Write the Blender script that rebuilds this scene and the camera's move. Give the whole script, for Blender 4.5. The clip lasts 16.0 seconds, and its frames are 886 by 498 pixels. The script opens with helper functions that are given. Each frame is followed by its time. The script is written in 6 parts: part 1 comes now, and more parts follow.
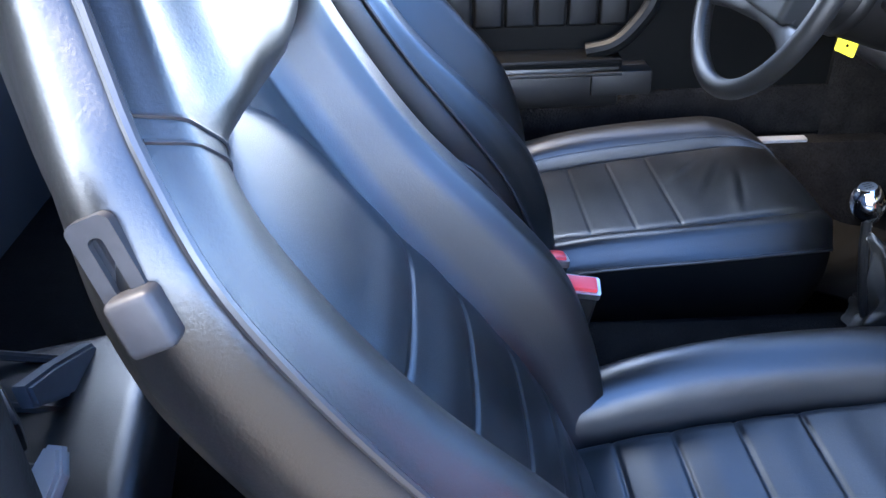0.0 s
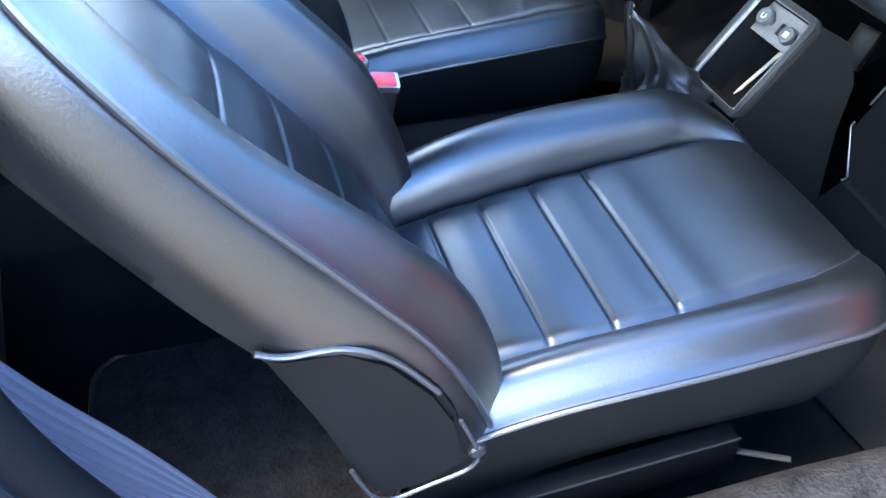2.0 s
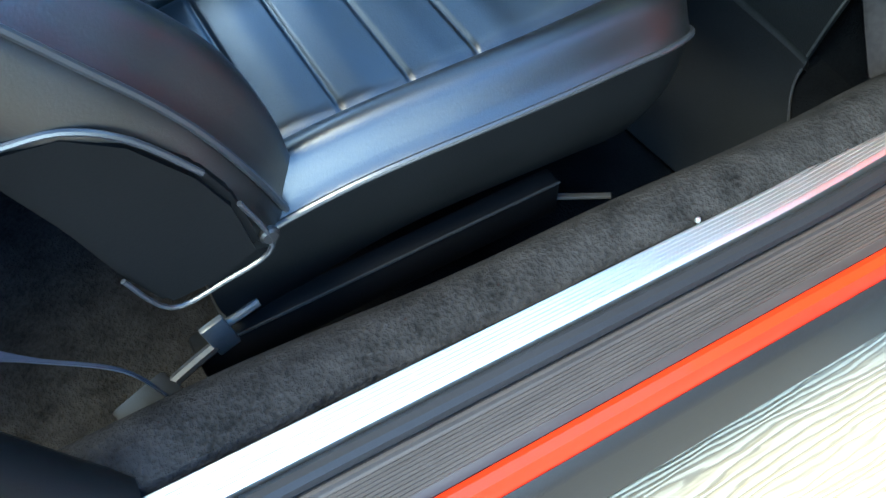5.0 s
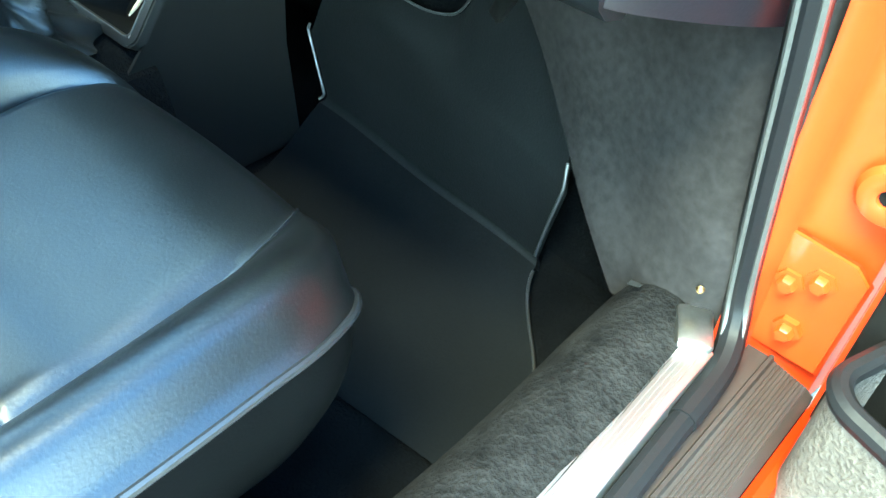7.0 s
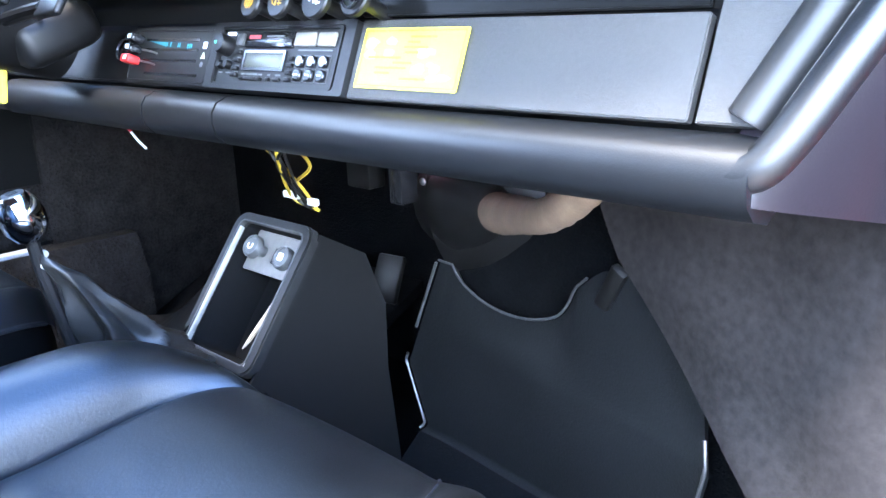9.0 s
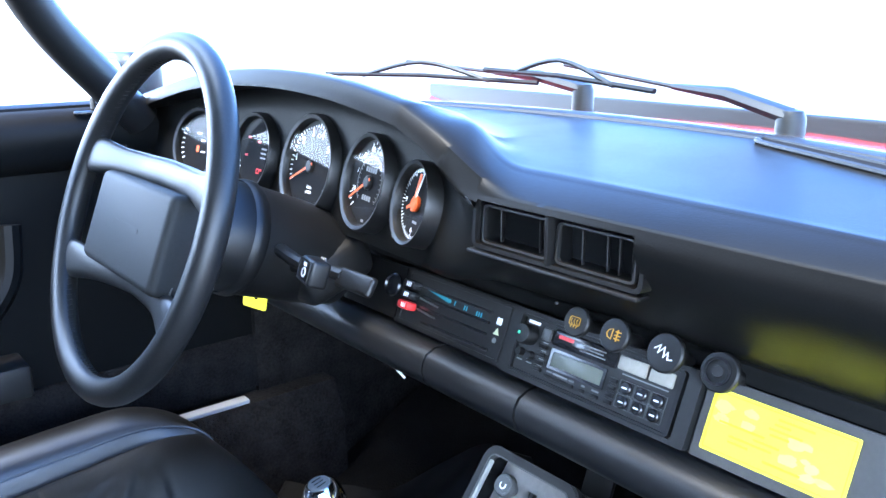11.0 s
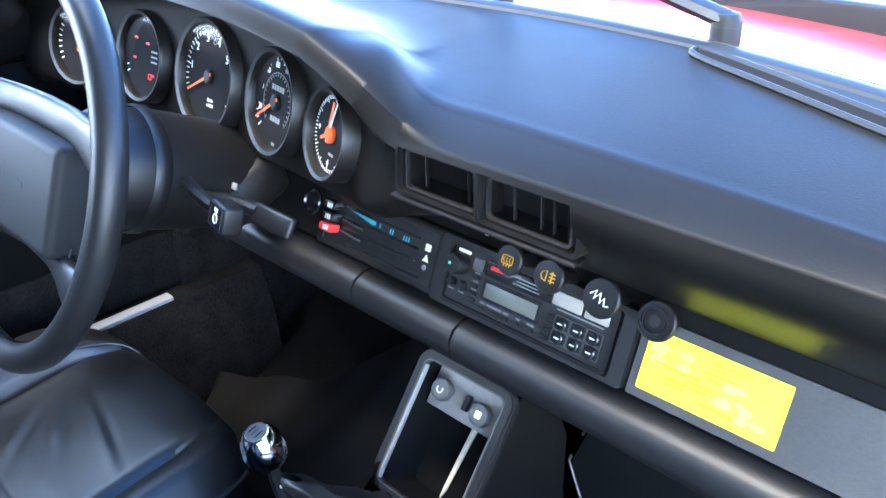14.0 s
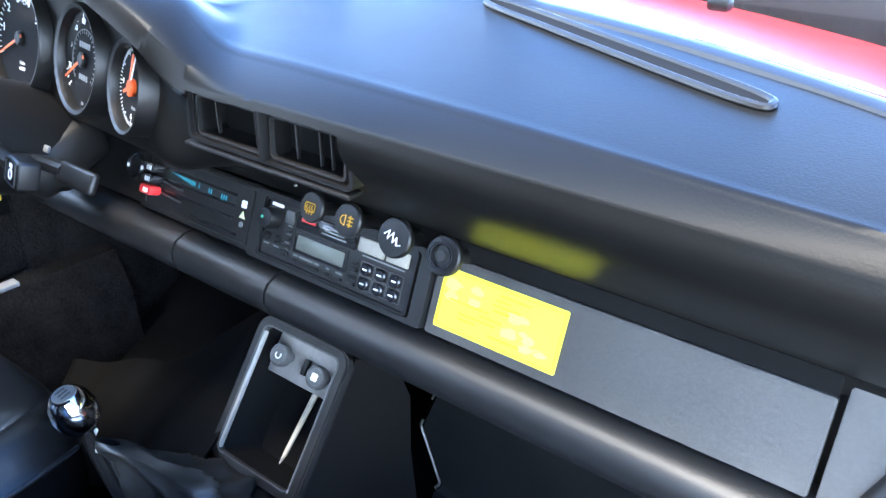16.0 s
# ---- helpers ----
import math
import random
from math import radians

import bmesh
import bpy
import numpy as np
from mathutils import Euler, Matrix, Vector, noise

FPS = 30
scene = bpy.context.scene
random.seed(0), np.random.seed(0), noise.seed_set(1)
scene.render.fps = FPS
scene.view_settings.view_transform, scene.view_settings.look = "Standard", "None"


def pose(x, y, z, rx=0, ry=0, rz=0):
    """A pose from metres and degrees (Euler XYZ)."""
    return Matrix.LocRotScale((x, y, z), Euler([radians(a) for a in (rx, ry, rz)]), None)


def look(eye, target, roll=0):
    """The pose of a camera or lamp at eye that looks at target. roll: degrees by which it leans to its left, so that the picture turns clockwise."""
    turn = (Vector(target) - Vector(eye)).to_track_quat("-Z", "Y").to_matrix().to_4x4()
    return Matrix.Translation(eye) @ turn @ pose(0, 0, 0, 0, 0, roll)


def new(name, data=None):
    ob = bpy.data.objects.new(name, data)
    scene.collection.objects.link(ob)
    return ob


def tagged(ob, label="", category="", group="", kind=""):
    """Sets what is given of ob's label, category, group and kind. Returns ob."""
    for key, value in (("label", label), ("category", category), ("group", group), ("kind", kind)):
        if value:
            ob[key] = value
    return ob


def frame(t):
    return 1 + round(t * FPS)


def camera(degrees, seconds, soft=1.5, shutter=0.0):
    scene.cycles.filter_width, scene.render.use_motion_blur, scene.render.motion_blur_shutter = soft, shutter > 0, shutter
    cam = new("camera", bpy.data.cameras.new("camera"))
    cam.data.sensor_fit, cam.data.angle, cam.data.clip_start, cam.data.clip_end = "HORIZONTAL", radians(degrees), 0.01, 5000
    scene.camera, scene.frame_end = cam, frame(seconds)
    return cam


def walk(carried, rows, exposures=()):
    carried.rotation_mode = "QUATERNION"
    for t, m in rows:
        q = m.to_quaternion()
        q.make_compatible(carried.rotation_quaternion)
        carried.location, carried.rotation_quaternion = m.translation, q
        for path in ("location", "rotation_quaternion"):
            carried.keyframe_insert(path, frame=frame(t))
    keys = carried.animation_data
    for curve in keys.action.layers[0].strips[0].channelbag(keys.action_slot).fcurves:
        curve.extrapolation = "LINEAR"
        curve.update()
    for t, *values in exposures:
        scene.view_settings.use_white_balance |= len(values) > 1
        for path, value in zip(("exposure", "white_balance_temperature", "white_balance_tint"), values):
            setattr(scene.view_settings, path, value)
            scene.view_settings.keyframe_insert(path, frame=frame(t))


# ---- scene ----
cam = camera(56.0, 16.0)
PATH = [
    (0, (0.906, -0.558, 1.072), (-0.811, -0.514, 0.047), -1.5),
    (0.5, (0.923, -0.564, 1.045), (-0.756, -0.422, -0.033), -1.3),
    (1, (0.943, -0.546, 1.05), (-0.669, -0.326, -0.114), -1.5),
    (1.5, (0.971, -0.542, 1.044), (-0.575, -0.208, -0.181), -0.9),
    (2, (1.003, -0.561, 1.042), (-0.458, -0.133, -0.255), 0.2),
    (2.5, (1.026, -0.6, 1.039), (-0.351, -0.115, -0.328), 0.6),
    (3, (1.054, -0.63, 1.04), (-0.251, -0.106, -0.382), 0.6),
    (3.2, (1.061, -0.644, 1.037), (-0.214, -0.104, -0.406), 0.7),
    (5.5, (0.959, -0.408, 0.914), (-0.013, 0.264, -0.698), 2.1),
    (6, (0.915, -0.305, 0.878), (-0.014, 0.468, -0.716), 3.4),
    (6.5, (0.882, -0.24, 0.854), (-0.039, 0.696, -0.655), 5.0),
    (7, (0.829, -0.21, 0.835), (-0.1, 0.938, -0.514), 5.6),
    (7.5, (0.777, -0.189, 0.803), (-0.213, 1.141, -0.315), 4.1),
    (8, (0.78, -0.202, 0.759), (-0.312, 1.239, -0.097), 1.4),
    (8.5, (0.799, -0.211, 0.734), (-0.408, 1.233, 0.057), -0.9),
    (9, (0.808, -0.268, 0.748), (-0.535, 1.104, 0.188), -2.3),
    (9.5, (0.778, -0.298, 0.801), (-0.654, 1.013, 0.32), -2.9),
    (10, (0.734, -0.33, 0.879), (-0.74, 0.953, 0.451), -1.9),
    (10.2, (0.704, -0.347, 0.908), (-0.785, 0.921, 0.492), -1.1),
    (12.3, (0.509, -0.357, 1.106), (-0.864, 0.839, 0.276), -0.5),
    (12.5, (0.499, -0.346, 1.109), (-0.842, 0.862, 0.248), -0.9),
    (13, (0.499, -0.33, 1.109), (-0.786, 0.899, 0.195), -1.5),
    (13.5, (0.523, -0.319, 1.106), (-0.743, 0.92, 0.177), -1.6),
    (14, (0.547, -0.302, 1.098), (-0.703, 0.945, 0.158), -1.9),
    (14.5, (0.567, -0.283, 1.089), (-0.645, 0.992, 0.137), -2.1),
    (15, (0.591, -0.271, 1.081), (-0.586, 1.04, 0.134), -1.7),
    (15.5, (0.613, -0.271, 1.069), (-0.531, 1.076, 0.132), -0.9),
    (16, (0.637, -0.262, 1.057), (-0.462, 1.122, 0.121), -0.4),
]
walk(cam, [(t, look(eye, target, roll)) for t, eye, target, roll in PATH], [(0, 4.95, 8050, 14), (1, 5.6, 7950, 12), (2, 5.6, 7750, 7), (3, 5.5, 7850, -3), (5.5, 4.58, 7550, -13), (7, 5.4, 7900, -27), (7.5, 5.9, 7700, -12), (8, 5.95, 7400, 7), (9, 5.85, 7100, 12), (9.5, 5.65, 6400, 5), (10, 5.3, 6900, 10), (12.5, 4.75, 6900, 8), (14, 4.9, 7150, 10), (16, 4.9, 7200, 9)])

# ---- light, sky, exposure ----
world = bpy.data.worlds.new("sky")
scene.world = world
world.use_nodes = True
wn = world.node_tree.nodes
sky = wn.new("ShaderNodeTexSky")
sky.sky_type = "NISHITA"
sky.sun_disc = False
sky.sun_elevation, sky.sun_rotation = radians(63), radians(183)
sky.air_density, sky.dust_density, sky.ozone_density = 0.45, 0.0, 6.0
# white clouds over the clear blue sky, thicker towards the rear and the driver's side
wl = world.node_tree.links
coord = wn.new("ShaderNodeTexCoord")
cloud = wn.new("ShaderNodeTexNoise")
cloud.inputs["Scale"].default_value, cloud.inputs["Detail"].default_value = 1.8, 5
wl.new(coord.outputs["Generated"], cloud.inputs["Vector"])
lean = wn.new("ShaderNodeVectorMath")
lean.operation = "DOT_PRODUCT"
lean.inputs[1].default_value = (-0.06, -0.17, 0.06)
wl.new(coord.outputs["Generated"], lean.inputs[0])
cover = wn.new("ShaderNodeMath")
wl.new(cloud.outputs["Fac"], cover.inputs[0])
wl.new(lean.outputs["Value"], cover.inputs[1])
# pale haze low over the horizon
parts = wn.new("ShaderNodeSeparateXYZ")
wl.new(coord.outputs["Generated"], parts.inputs[0])
haze = wn.new("ShaderNodeMapRange")
haze.inputs["From Min"].default_value, haze.inputs["From Max"].default_value = 0.10, 0.24
haze.inputs["To Min"].default_value, haze.inputs["To Max"].default_value = 0.40, 0.0
wl.new(parts.outputs["Z"], haze.inputs["Value"])
hazy = wn.new("ShaderNodeMath")
wl.new(cover.outputs[0], hazy.inputs[0])
wl.new(haze.outputs["Result"], hazy.inputs[1])
ramp = wn.new("ShaderNodeValToRGB")
ramp.color_ramp.elements[0].position, ramp.color_ramp.elements[1].position = 0.50, 0.80
wl.new(hazy.outputs[0], ramp.inputs["Fac"])
mixc = wn.new("ShaderNodeMix")
mixc.data_type = "RGBA"
wl.new(ramp.outputs["Color"], mixc.inputs["Factor"])
deepen = wn.new("ShaderNodeVectorMath")
deepen.operation = "MULTIPLY"
deepen.inputs[1].default_value = (0.90, 1.38, 1.76)
wl.new(sky.outputs["Color"], deepen.inputs[0])
wl.new(deepen.outputs["Vector"], mixc.inputs["A"])
mixc.inputs["B"].default_value = (5.5, 7.4, 10.4, 1)
wl.new(mixc.outputs["Result"], wn["Background"].inputs["Color"])
wn["Background"].inputs["Strength"].default_value = 0.14

sun = new("sun", bpy.data.lights.new("sun", "SUN"))
sun.data.energy, sun.data.angle, sun.data.color = 1.0, radians(30), (1.0, 0.975, 0.94)
sun.matrix_world = look((0, 0, 5), (0.03, 0.50, 4.0))


# ---- materials ----
def material(name, color, rough=0.5, metal=0.0, spec=0.5, scale=0.0, bump=0.0, var=0.0, coat=0.0, big=6.0, aniso=(1, 1, 1), rvar=0.0, dist=0.001, crease=0.0, cells=70.0):
    """A procedural surface: base colour with variation at two scales, and fine relief."""
    m = bpy.data.materials.new(name)
    m.use_nodes = True
    nt = m.node_tree
    b = nt.nodes["Principled BSDF"]
    b.inputs["Base Color"].default_value = (*color, 1)
    b.inputs["Roughness"].default_value = rough
    b.inputs["Metallic"].default_value = metal
    b.inputs["Specular IOR Level"].default_value = spec
    b.inputs["Coat Weight"].default_value = coat
    b.inputs["Coat Roughness"].default_value = 0.05
    if scale:
        tc = nt.nodes.new("ShaderNodeTexCoord")
        mp = nt.nodes.new("ShaderNodeMapping")
        mp.inputs["Scale"].default_value = aniso
        nt.links.new(tc.outputs["Object"], mp.inputs["Vector"])
        fine = nt.nodes.new("ShaderNodeTexNoise")
        fine.inputs["Scale"].default_value, fine.inputs["Detail"].default_value = scale, 4
        nt.links.new(mp.outputs["Vector"], fine.inputs["Vector"])
        wide = nt.nodes.new("ShaderNodeTexNoise")
        wide.inputs["Scale"].default_value, wide.inputs["Detail"].default_value = big, 5
        nt.links.new(mp.outputs["Vector"], wide.inputs["Vector"])
        if var:
            add = nt.nodes.new("ShaderNodeMath")
            add.operation = "ADD"
            nt.links.new(fine.outputs["Fac"], add.inputs[0])
            nt.links.new(wide.outputs["Fac"], add.inputs[1])
            rng = nt.nodes.new("ShaderNodeMapRange")
            rng.inputs["From Min"].default_value, rng.inputs["From Max"].default_value = 0.6, 1.4
            rng.inputs["To Min"].default_value, rng.inputs["To Max"].default_value = 1 - var, 1 + var
            nt.links.new(add.outputs[0], rng.inputs["Value"])
            mul = nt.nodes.new("ShaderNodeVectorMath")
            mul.operation = "SCALE"
            mul.inputs[0].default_value = color
            nt.links.new(rng.outputs["Result"], mul.inputs["Scale"])
            nt.links.new(mul.outputs["Vector"], b.inputs["Base Color"])
        if rvar:
            rr = nt.nodes.new("ShaderNodeMapRange")
            rr.inputs["From Min"].default_value, rr.inputs["From Max"].default_value = 0.3, 0.7
            rr.inputs["To Min"].default_value, rr.inputs["To Max"].default_value = rough - rvar, rough + rvar
            nt.links.new(wide.outputs["Fac"], rr.inputs["Value"])
            nt.links.new(rr.outputs["Result"], b.inputs["Roughness"])
        if bump:
            bp = nt.nodes.new("ShaderNodeBump")
            bp.inputs["Strength"].default_value, bp.inputs["Distance"].default_value = bump, dist
            nt.links.new(fine.outputs["Fac"], bp.inputs["Height"])
            if crease:
                # fine network of wrinkles
                warp = nt.nodes.new("ShaderNodeMix")
                warp.data_type = "RGBA"
                warp.inputs["Factor"].default_value = 0.03
                nt.links.new(mp.outputs["Vector"], warp.inputs["A"])
                nt.links.new(fine.outputs["Color"], warp.inputs["B"])
                vor = nt.nodes.new("ShaderNodeTexVoronoi")
                vor.feature = "DISTANCE_TO_EDGE"
                vor.inputs["Scale"].default_value = cells
                nt.links.new(warp.outputs["Result"], vor.inputs["Vector"])
                gap = nt.nodes.new("ShaderNodeMapRange")
                gap.inputs["From Min"].default_value, gap.inputs["From Max"].default_value = 0.0, 0.10
                nt.links.new(vor.outputs["Distance"], gap.inputs["Value"])
                b2 = nt.nodes.new("ShaderNodeBump")
                b2.inputs["Distance"].default_value = 0.0012
                b2.inputs["Strength"].default_value = crease
                nt.links.new(gap.outputs["Result"], b2.inputs["Height"])
                nt.links.new(b2.outputs["Normal"], bp.inputs["Normal"])
            nt.links.new(bp.outputs["Normal"], b.inputs["Normal"])
    return m


LEATHER = material("seat_leather", (0.0044, 0.0044, 0.0043), 0.36, spec=0.65, scale=420, bump=0.16, var=0.3, big=9, rvar=0.07, crease=0.11, cells=110)
DASH = material("dash_vinyl", (0.0062, 0.0062, 0.0060), 0.36, spec=0.07, scale=600, bump=0.14, var=0.2, big=7, rvar=0.04)
FASCIA = material("fascia_vinyl", (0.034, 0.032, 0.029), 0.45, spec=0.55, scale=300, bump=0.22, var=0.2, big=14, rvar=0.08, crease=0.25, cells=260)
KNEE = material("knee_pad_vinyl", (0.0044, 0.0050, 0.0058), 0.42, spec=0.6, scale=700, bump=0.12, var=0.15, big=10)
CATCH = material("worn_dark_plastic", (0.022, 0.021, 0.021), 0.5, spec=0.25, scale=200, bump=0.1, var=0.3, big=30)
# base tinted maroon for the red door's reflection on the black vinyl
CHEEK = material("cheek_vinyl_red_reflection", (0.012, 0.009, 0.011), 0.34, spec=0.20, scale=500, bump=0.08, var=0.15)
# seat leather made duller and darker; stands in for shade on low parts
SHADEDTRIM = material("shaded_trim", (0.0036, 0.0035, 0.0034), 0.52, spec=0.05, scale=420, bump=0.16, var=0.3, big=9)
PIPING = material("piping", (0.014, 0.0145, 0.016), 0.34, spec=0.6)
PLASTIC = material("black_plastic", (0.0055, 0.0052, 0.0050), 0.42, spec=0.35, scale=900, bump=0.12, var=0.15)
GLOSS = material("gloss_black_plastic", (0.012, 0.012, 0.013), 0.16)
WHEELHIDE = material("wheel_leather", (0.0095, 0.0090, 0.0086), 0.42, spec=0.35, scale=420, bump=0.16, var=0.3, big=9)
GREYPLASTIC = material("grey_plastic", (0.050, 0.050, 0.048), 0.38, scale=300, bump=0.05, var=0.2)
DARKGREY = material("dark_grey_plastic", (0.0135, 0.0130, 0.0125), 0.45, spec=0.35, scale=300, bump=0.08, var=0.15)
CARPET = material("black_carpet", (0.0092, 0.0086, 0.0085), 0.95, spec=0.1, scale=210, bump=1.0, var=1.0, big=30, dist=0.004)
KICK = material("kick_panel_carpet", (0.0165, 0.0143, 0.0138), 0.95, spec=0.1, scale=110, bump=0.5, var=0.55, big=8, dist=0.0015)
# same black carpet, darker and duller: footwell and cabin shade put into colour
SHADECARPET = material("shaded_black_carpet", (0.0030, 0.0032, 0.0035), 0.95, spec=0.03, scale=300, bump=1.0, var=0.7, big=22, dist=0.002)
# matte black for hollows: the dark inside them is put into the colour
VOID = material("matte_black", (0.004, 0.004, 0.004), 0.9, spec=0.1)
# the rubber mat again, with the floor's shade put into colour and finish
MATSHADED = material("shaded_rubber_mat", (0.0042, 0.0046, 0.0050), 0.7, spec=0.05, scale=350, bump=0.3, var=0.4, big=8)
MAT = material("rubber_mat", (0.0072, 0.0078, 0.0082), 0.46, spec=0.16, scale=350, bump=0.3, var=0.4, big=8, rvar=0.08)
RUBBER = material("rubber", (0.007, 0.007, 0.008), 0.5, spec=0.16, scale=300, bump=0.2, var=0.2)
SILLRUBBER = material("sill_rubber", (0.018, 0.0145, 0.0135), 0.50, spec=0.25, scale=160, bump=0.3, var=0.5, aniso=(1, 0.05, 1))
# one car paint in four tones: light at each place put into colour
LACQUER = material("polished_red_paint", (0.55, 0.020, 0.026), 0.30, coat=1.0, spec=0.5, scale=40, var=0.06)
REDSHADED = material("red_paint_shaded", (0.46, 0.013, 0.004), 0.36, coat=0.15, spec=0.12, scale=40, var=0.06)
REDHALFSHADED = material("red_paint_half_shaded", (0.56, 0.022, 0.014), 0.32, coat=0.4, spec=0.3, scale=40, var=0.06)
RED = material("red_paint", (0.62, 0.042, 0.011), 0.40, coat=0.2, spec=0.18, scale=40, var=0.06)
ALU = material("brushed_aluminium", (0.62, 0.62, 0.61), 0.36, metal=1.0, scale=300, bump=0.12, var=0.05, aniso=(12, 0.2, 1))
CHROME = material("chrome", (0.85, 0.85, 0.86), 0.07, metal=1.0)
BRASS = material("brass", (0.55, 0.36, 0.16), 0.35, metal=1.0)
STEEL = material("worn_steel", (0.45, 0.44, 0.42), 0.35, metal=1.0, scale=80, var=0.3, bump=0.1)
WHITE = material("white_marks", (0.75, 0.75, 0.73), 0.6)
GREYMARK = material("grey_marks", (0.16, 0.16, 0.155), 0.6)
ORANGE = material("orange_needle", (0.85, 0.12, 0.02), 0.5)
ORANGEMARK = material("amber_marks", (0.48, 0.23, 0.012), 0.5)
REDBTN = material("red_button", (0.62, 0.03, 0.03), 0.35)
YELLOW = material("yellow_card", (0.84, 0.72, 0.045), 0.45, scale=60, var=0.06)
YELLOWMARK = material("yellow_card_print", (0.60, 0.50, 0.010), 0.5)
YELLOWPALE = material("pale_yellow_print", (0.86, 0.77, 0.12), 0.5)
HORN = material("horn_pad_plastic", (0.016, 0.0160, 0.0150), 0.62, spec=0.25, scale=500, bump=0.15, var=0.15)
TEAL = material("teal_marks", (0.02, 0.30, 0.36), 0.5)
DIAL = material("dial_face", (0.006, 0.006, 0.0065), 0.8, spec=0.1)
LCD = material("lcd_panel", (0.10, 0.105, 0.085), 0.3)
HOSE = material("brown_paper_hose", (0.17, 0.11, 0.07), 0.75, scale=200, bump=0.5, var=0.3, aniso=(6, 1, 1))
CREAM = material("cream_plastic", (0.50, 0.45, 0.36), 0.5)
BELT = material("belt_webbing", (0.036, 0.040, 0.052), 0.7, scale=900, bump=0.4, var=0.15)
BOOT = material("boot_leather", (0.014, 0.0135, 0.0125), 0.40, spec=0.4, scale=380, bump=0.25, var=0.4, big=18, crease=0.15, cells=120)
HEADLINER = material("dark_headliner", (0.022, 0.022, 0.024), 0.9, scale=200, var=0.1)
TAUPE = material("taupe_carpet", (0.075, 0.065, 0.058), 0.95, spec=0.1, scale=260, bump=1.0, var=0.5, big=14, dist=0.002)
SEALANT = material("yellow_sealant", (0.55, 0.36, 0.12), 0.6, scale=80, var=0.2)
WIREYELLOW = material("yellow_wire", (0.55, 0.36, 0.04), 0.5)


def glass(name, rough=0.0, tone=(1, 1, 1)):
    m = bpy.data.materials.new(name)
    m.use_nodes = True
    nt = m.node_tree
    nt.nodes.remove(nt.nodes["Principled BSDF"])
    tr, gl, mx = nt.nodes.new("ShaderNodeBsdfTransparent"), nt.nodes.new("ShaderNodeBsdfGlossy"), nt.nodes.new("ShaderNodeMixShader")
    gl.inputs["Roughness"].default_value = rough
    tr.inputs["Color"].default_value = (*tone, 1)
    lw, pw = nt.nodes.new("ShaderNodeLayerWeight"), nt.nodes.new("ShaderNodeMath")
    lw.inputs["Blend"].default_value = 0.5
    pw.operation = "POWER"
    pw.inputs[1].default_value = 5.0
    nt.links.new(lw.outputs["Facing"], pw.inputs[0])
    ma = nt.nodes.new("ShaderNodeMath")
    ma.operation = "MULTIPLY_ADD"
    ma.inputs[1].default_value, ma.inputs[2].default_value = 0.35, 0.022
    nt.links.new(pw.outputs[0], ma.inputs[0])
    nt.links.new(ma.outputs[0], mx.inputs["Fac"])
    nt.links.new(tr.outputs["BSDF"], mx.inputs[1])
    nt.links.new(gl.outputs["BSDF"], mx.inputs[2])
    nt.links.new(mx.outputs["Shader"], nt.nodes["Material Output"].inputs["Surface"])
    return m


GLASS = glass("clear_glass")
SCREEN = glass("tinted_screen_glass", tone=(0.72, 0.76, 0.76))


# ---- mesh tools ----
def smooth_mesh(me, angle=35):
    me.shade_smooth()
    me.set_sharp_from_angle(angle=radians(angle))


def part(name, bm, mat, parent=None, label="", angle=35, m=None):
    """Links a bmesh as one mesh object, under a thing or part if one is given."""
    if m is not None:
        bmesh.ops.transform(bm, matrix=m, verts=bm.verts)
    bmesh.ops.recalc_face_normals(bm, faces=bm.faces)
    me = bpy.data.meshes.new(name)
    bm.to_mesh(me)
    bm.free()
    smooth_mesh(me, angle)
    me.materials.append(mat)
    ob = new(name, me)
    if parent is not None:
        ob.parent = parent
    if label:
        tagged(ob, label)
    return ob


def empty(name, label, category, kind="", group=""):
    return tagged(new(name), label, category, group, kind)


def rbox(size, at=(0, 0, 0), r=0.004, rot=(0, 0, 0), seg=2, bm=None):
    """A box with rounded edges."""
    b = bmesh.new()
    bmesh.ops.create_cube(b, size=1)
    bmesh.ops.scale(b, vec=size, verts=b.verts)
    if r:
        bmesh.ops.bevel(b, geom=b.edges[:], offset=min(r, 0.49 * min(size)), segments=seg, profile=0.5, affect="EDGES")
    bmesh.ops.transform(b, matrix=pose(*at, *rot), verts=b.verts)
    return join(bm, b)


def join(bm, b):
    if bm is None:
        return b
    me = bpy.data.meshes.new("join")
    b.to_mesh(me)
    b.free()
    bm.from_mesh(me)
    bpy.data.meshes.remove(me)
    return bm


def lathe(profile, n=32, m=None, bm=None, caps=True):
    """Turns (radius, height) pairs about the z axis."""
    b = bmesh.new()
    rings = []
    for r, h in profile:
        rings.append([b.verts.new((r * math.cos(2 * math.pi * k / n), r * math.sin(2 * math.pi * k / n), h)) for k in range(n)])
    for a, c in zip(rings, rings[1:]):
        for k in range(n):
            b.faces.new((a[k], a[(k + 1) % n], c[(k + 1) % n], c[k]))
    if caps:
        for ring in (rings[0], rings[-1]):
            if (ring[0].co - ring[n // 2].co).length > 1e-5:
                b.faces.new(ring)
    if m is not None:
        bmesh.ops.transform(b, matrix=m, verts=b.verts)
    return join(bm, b)


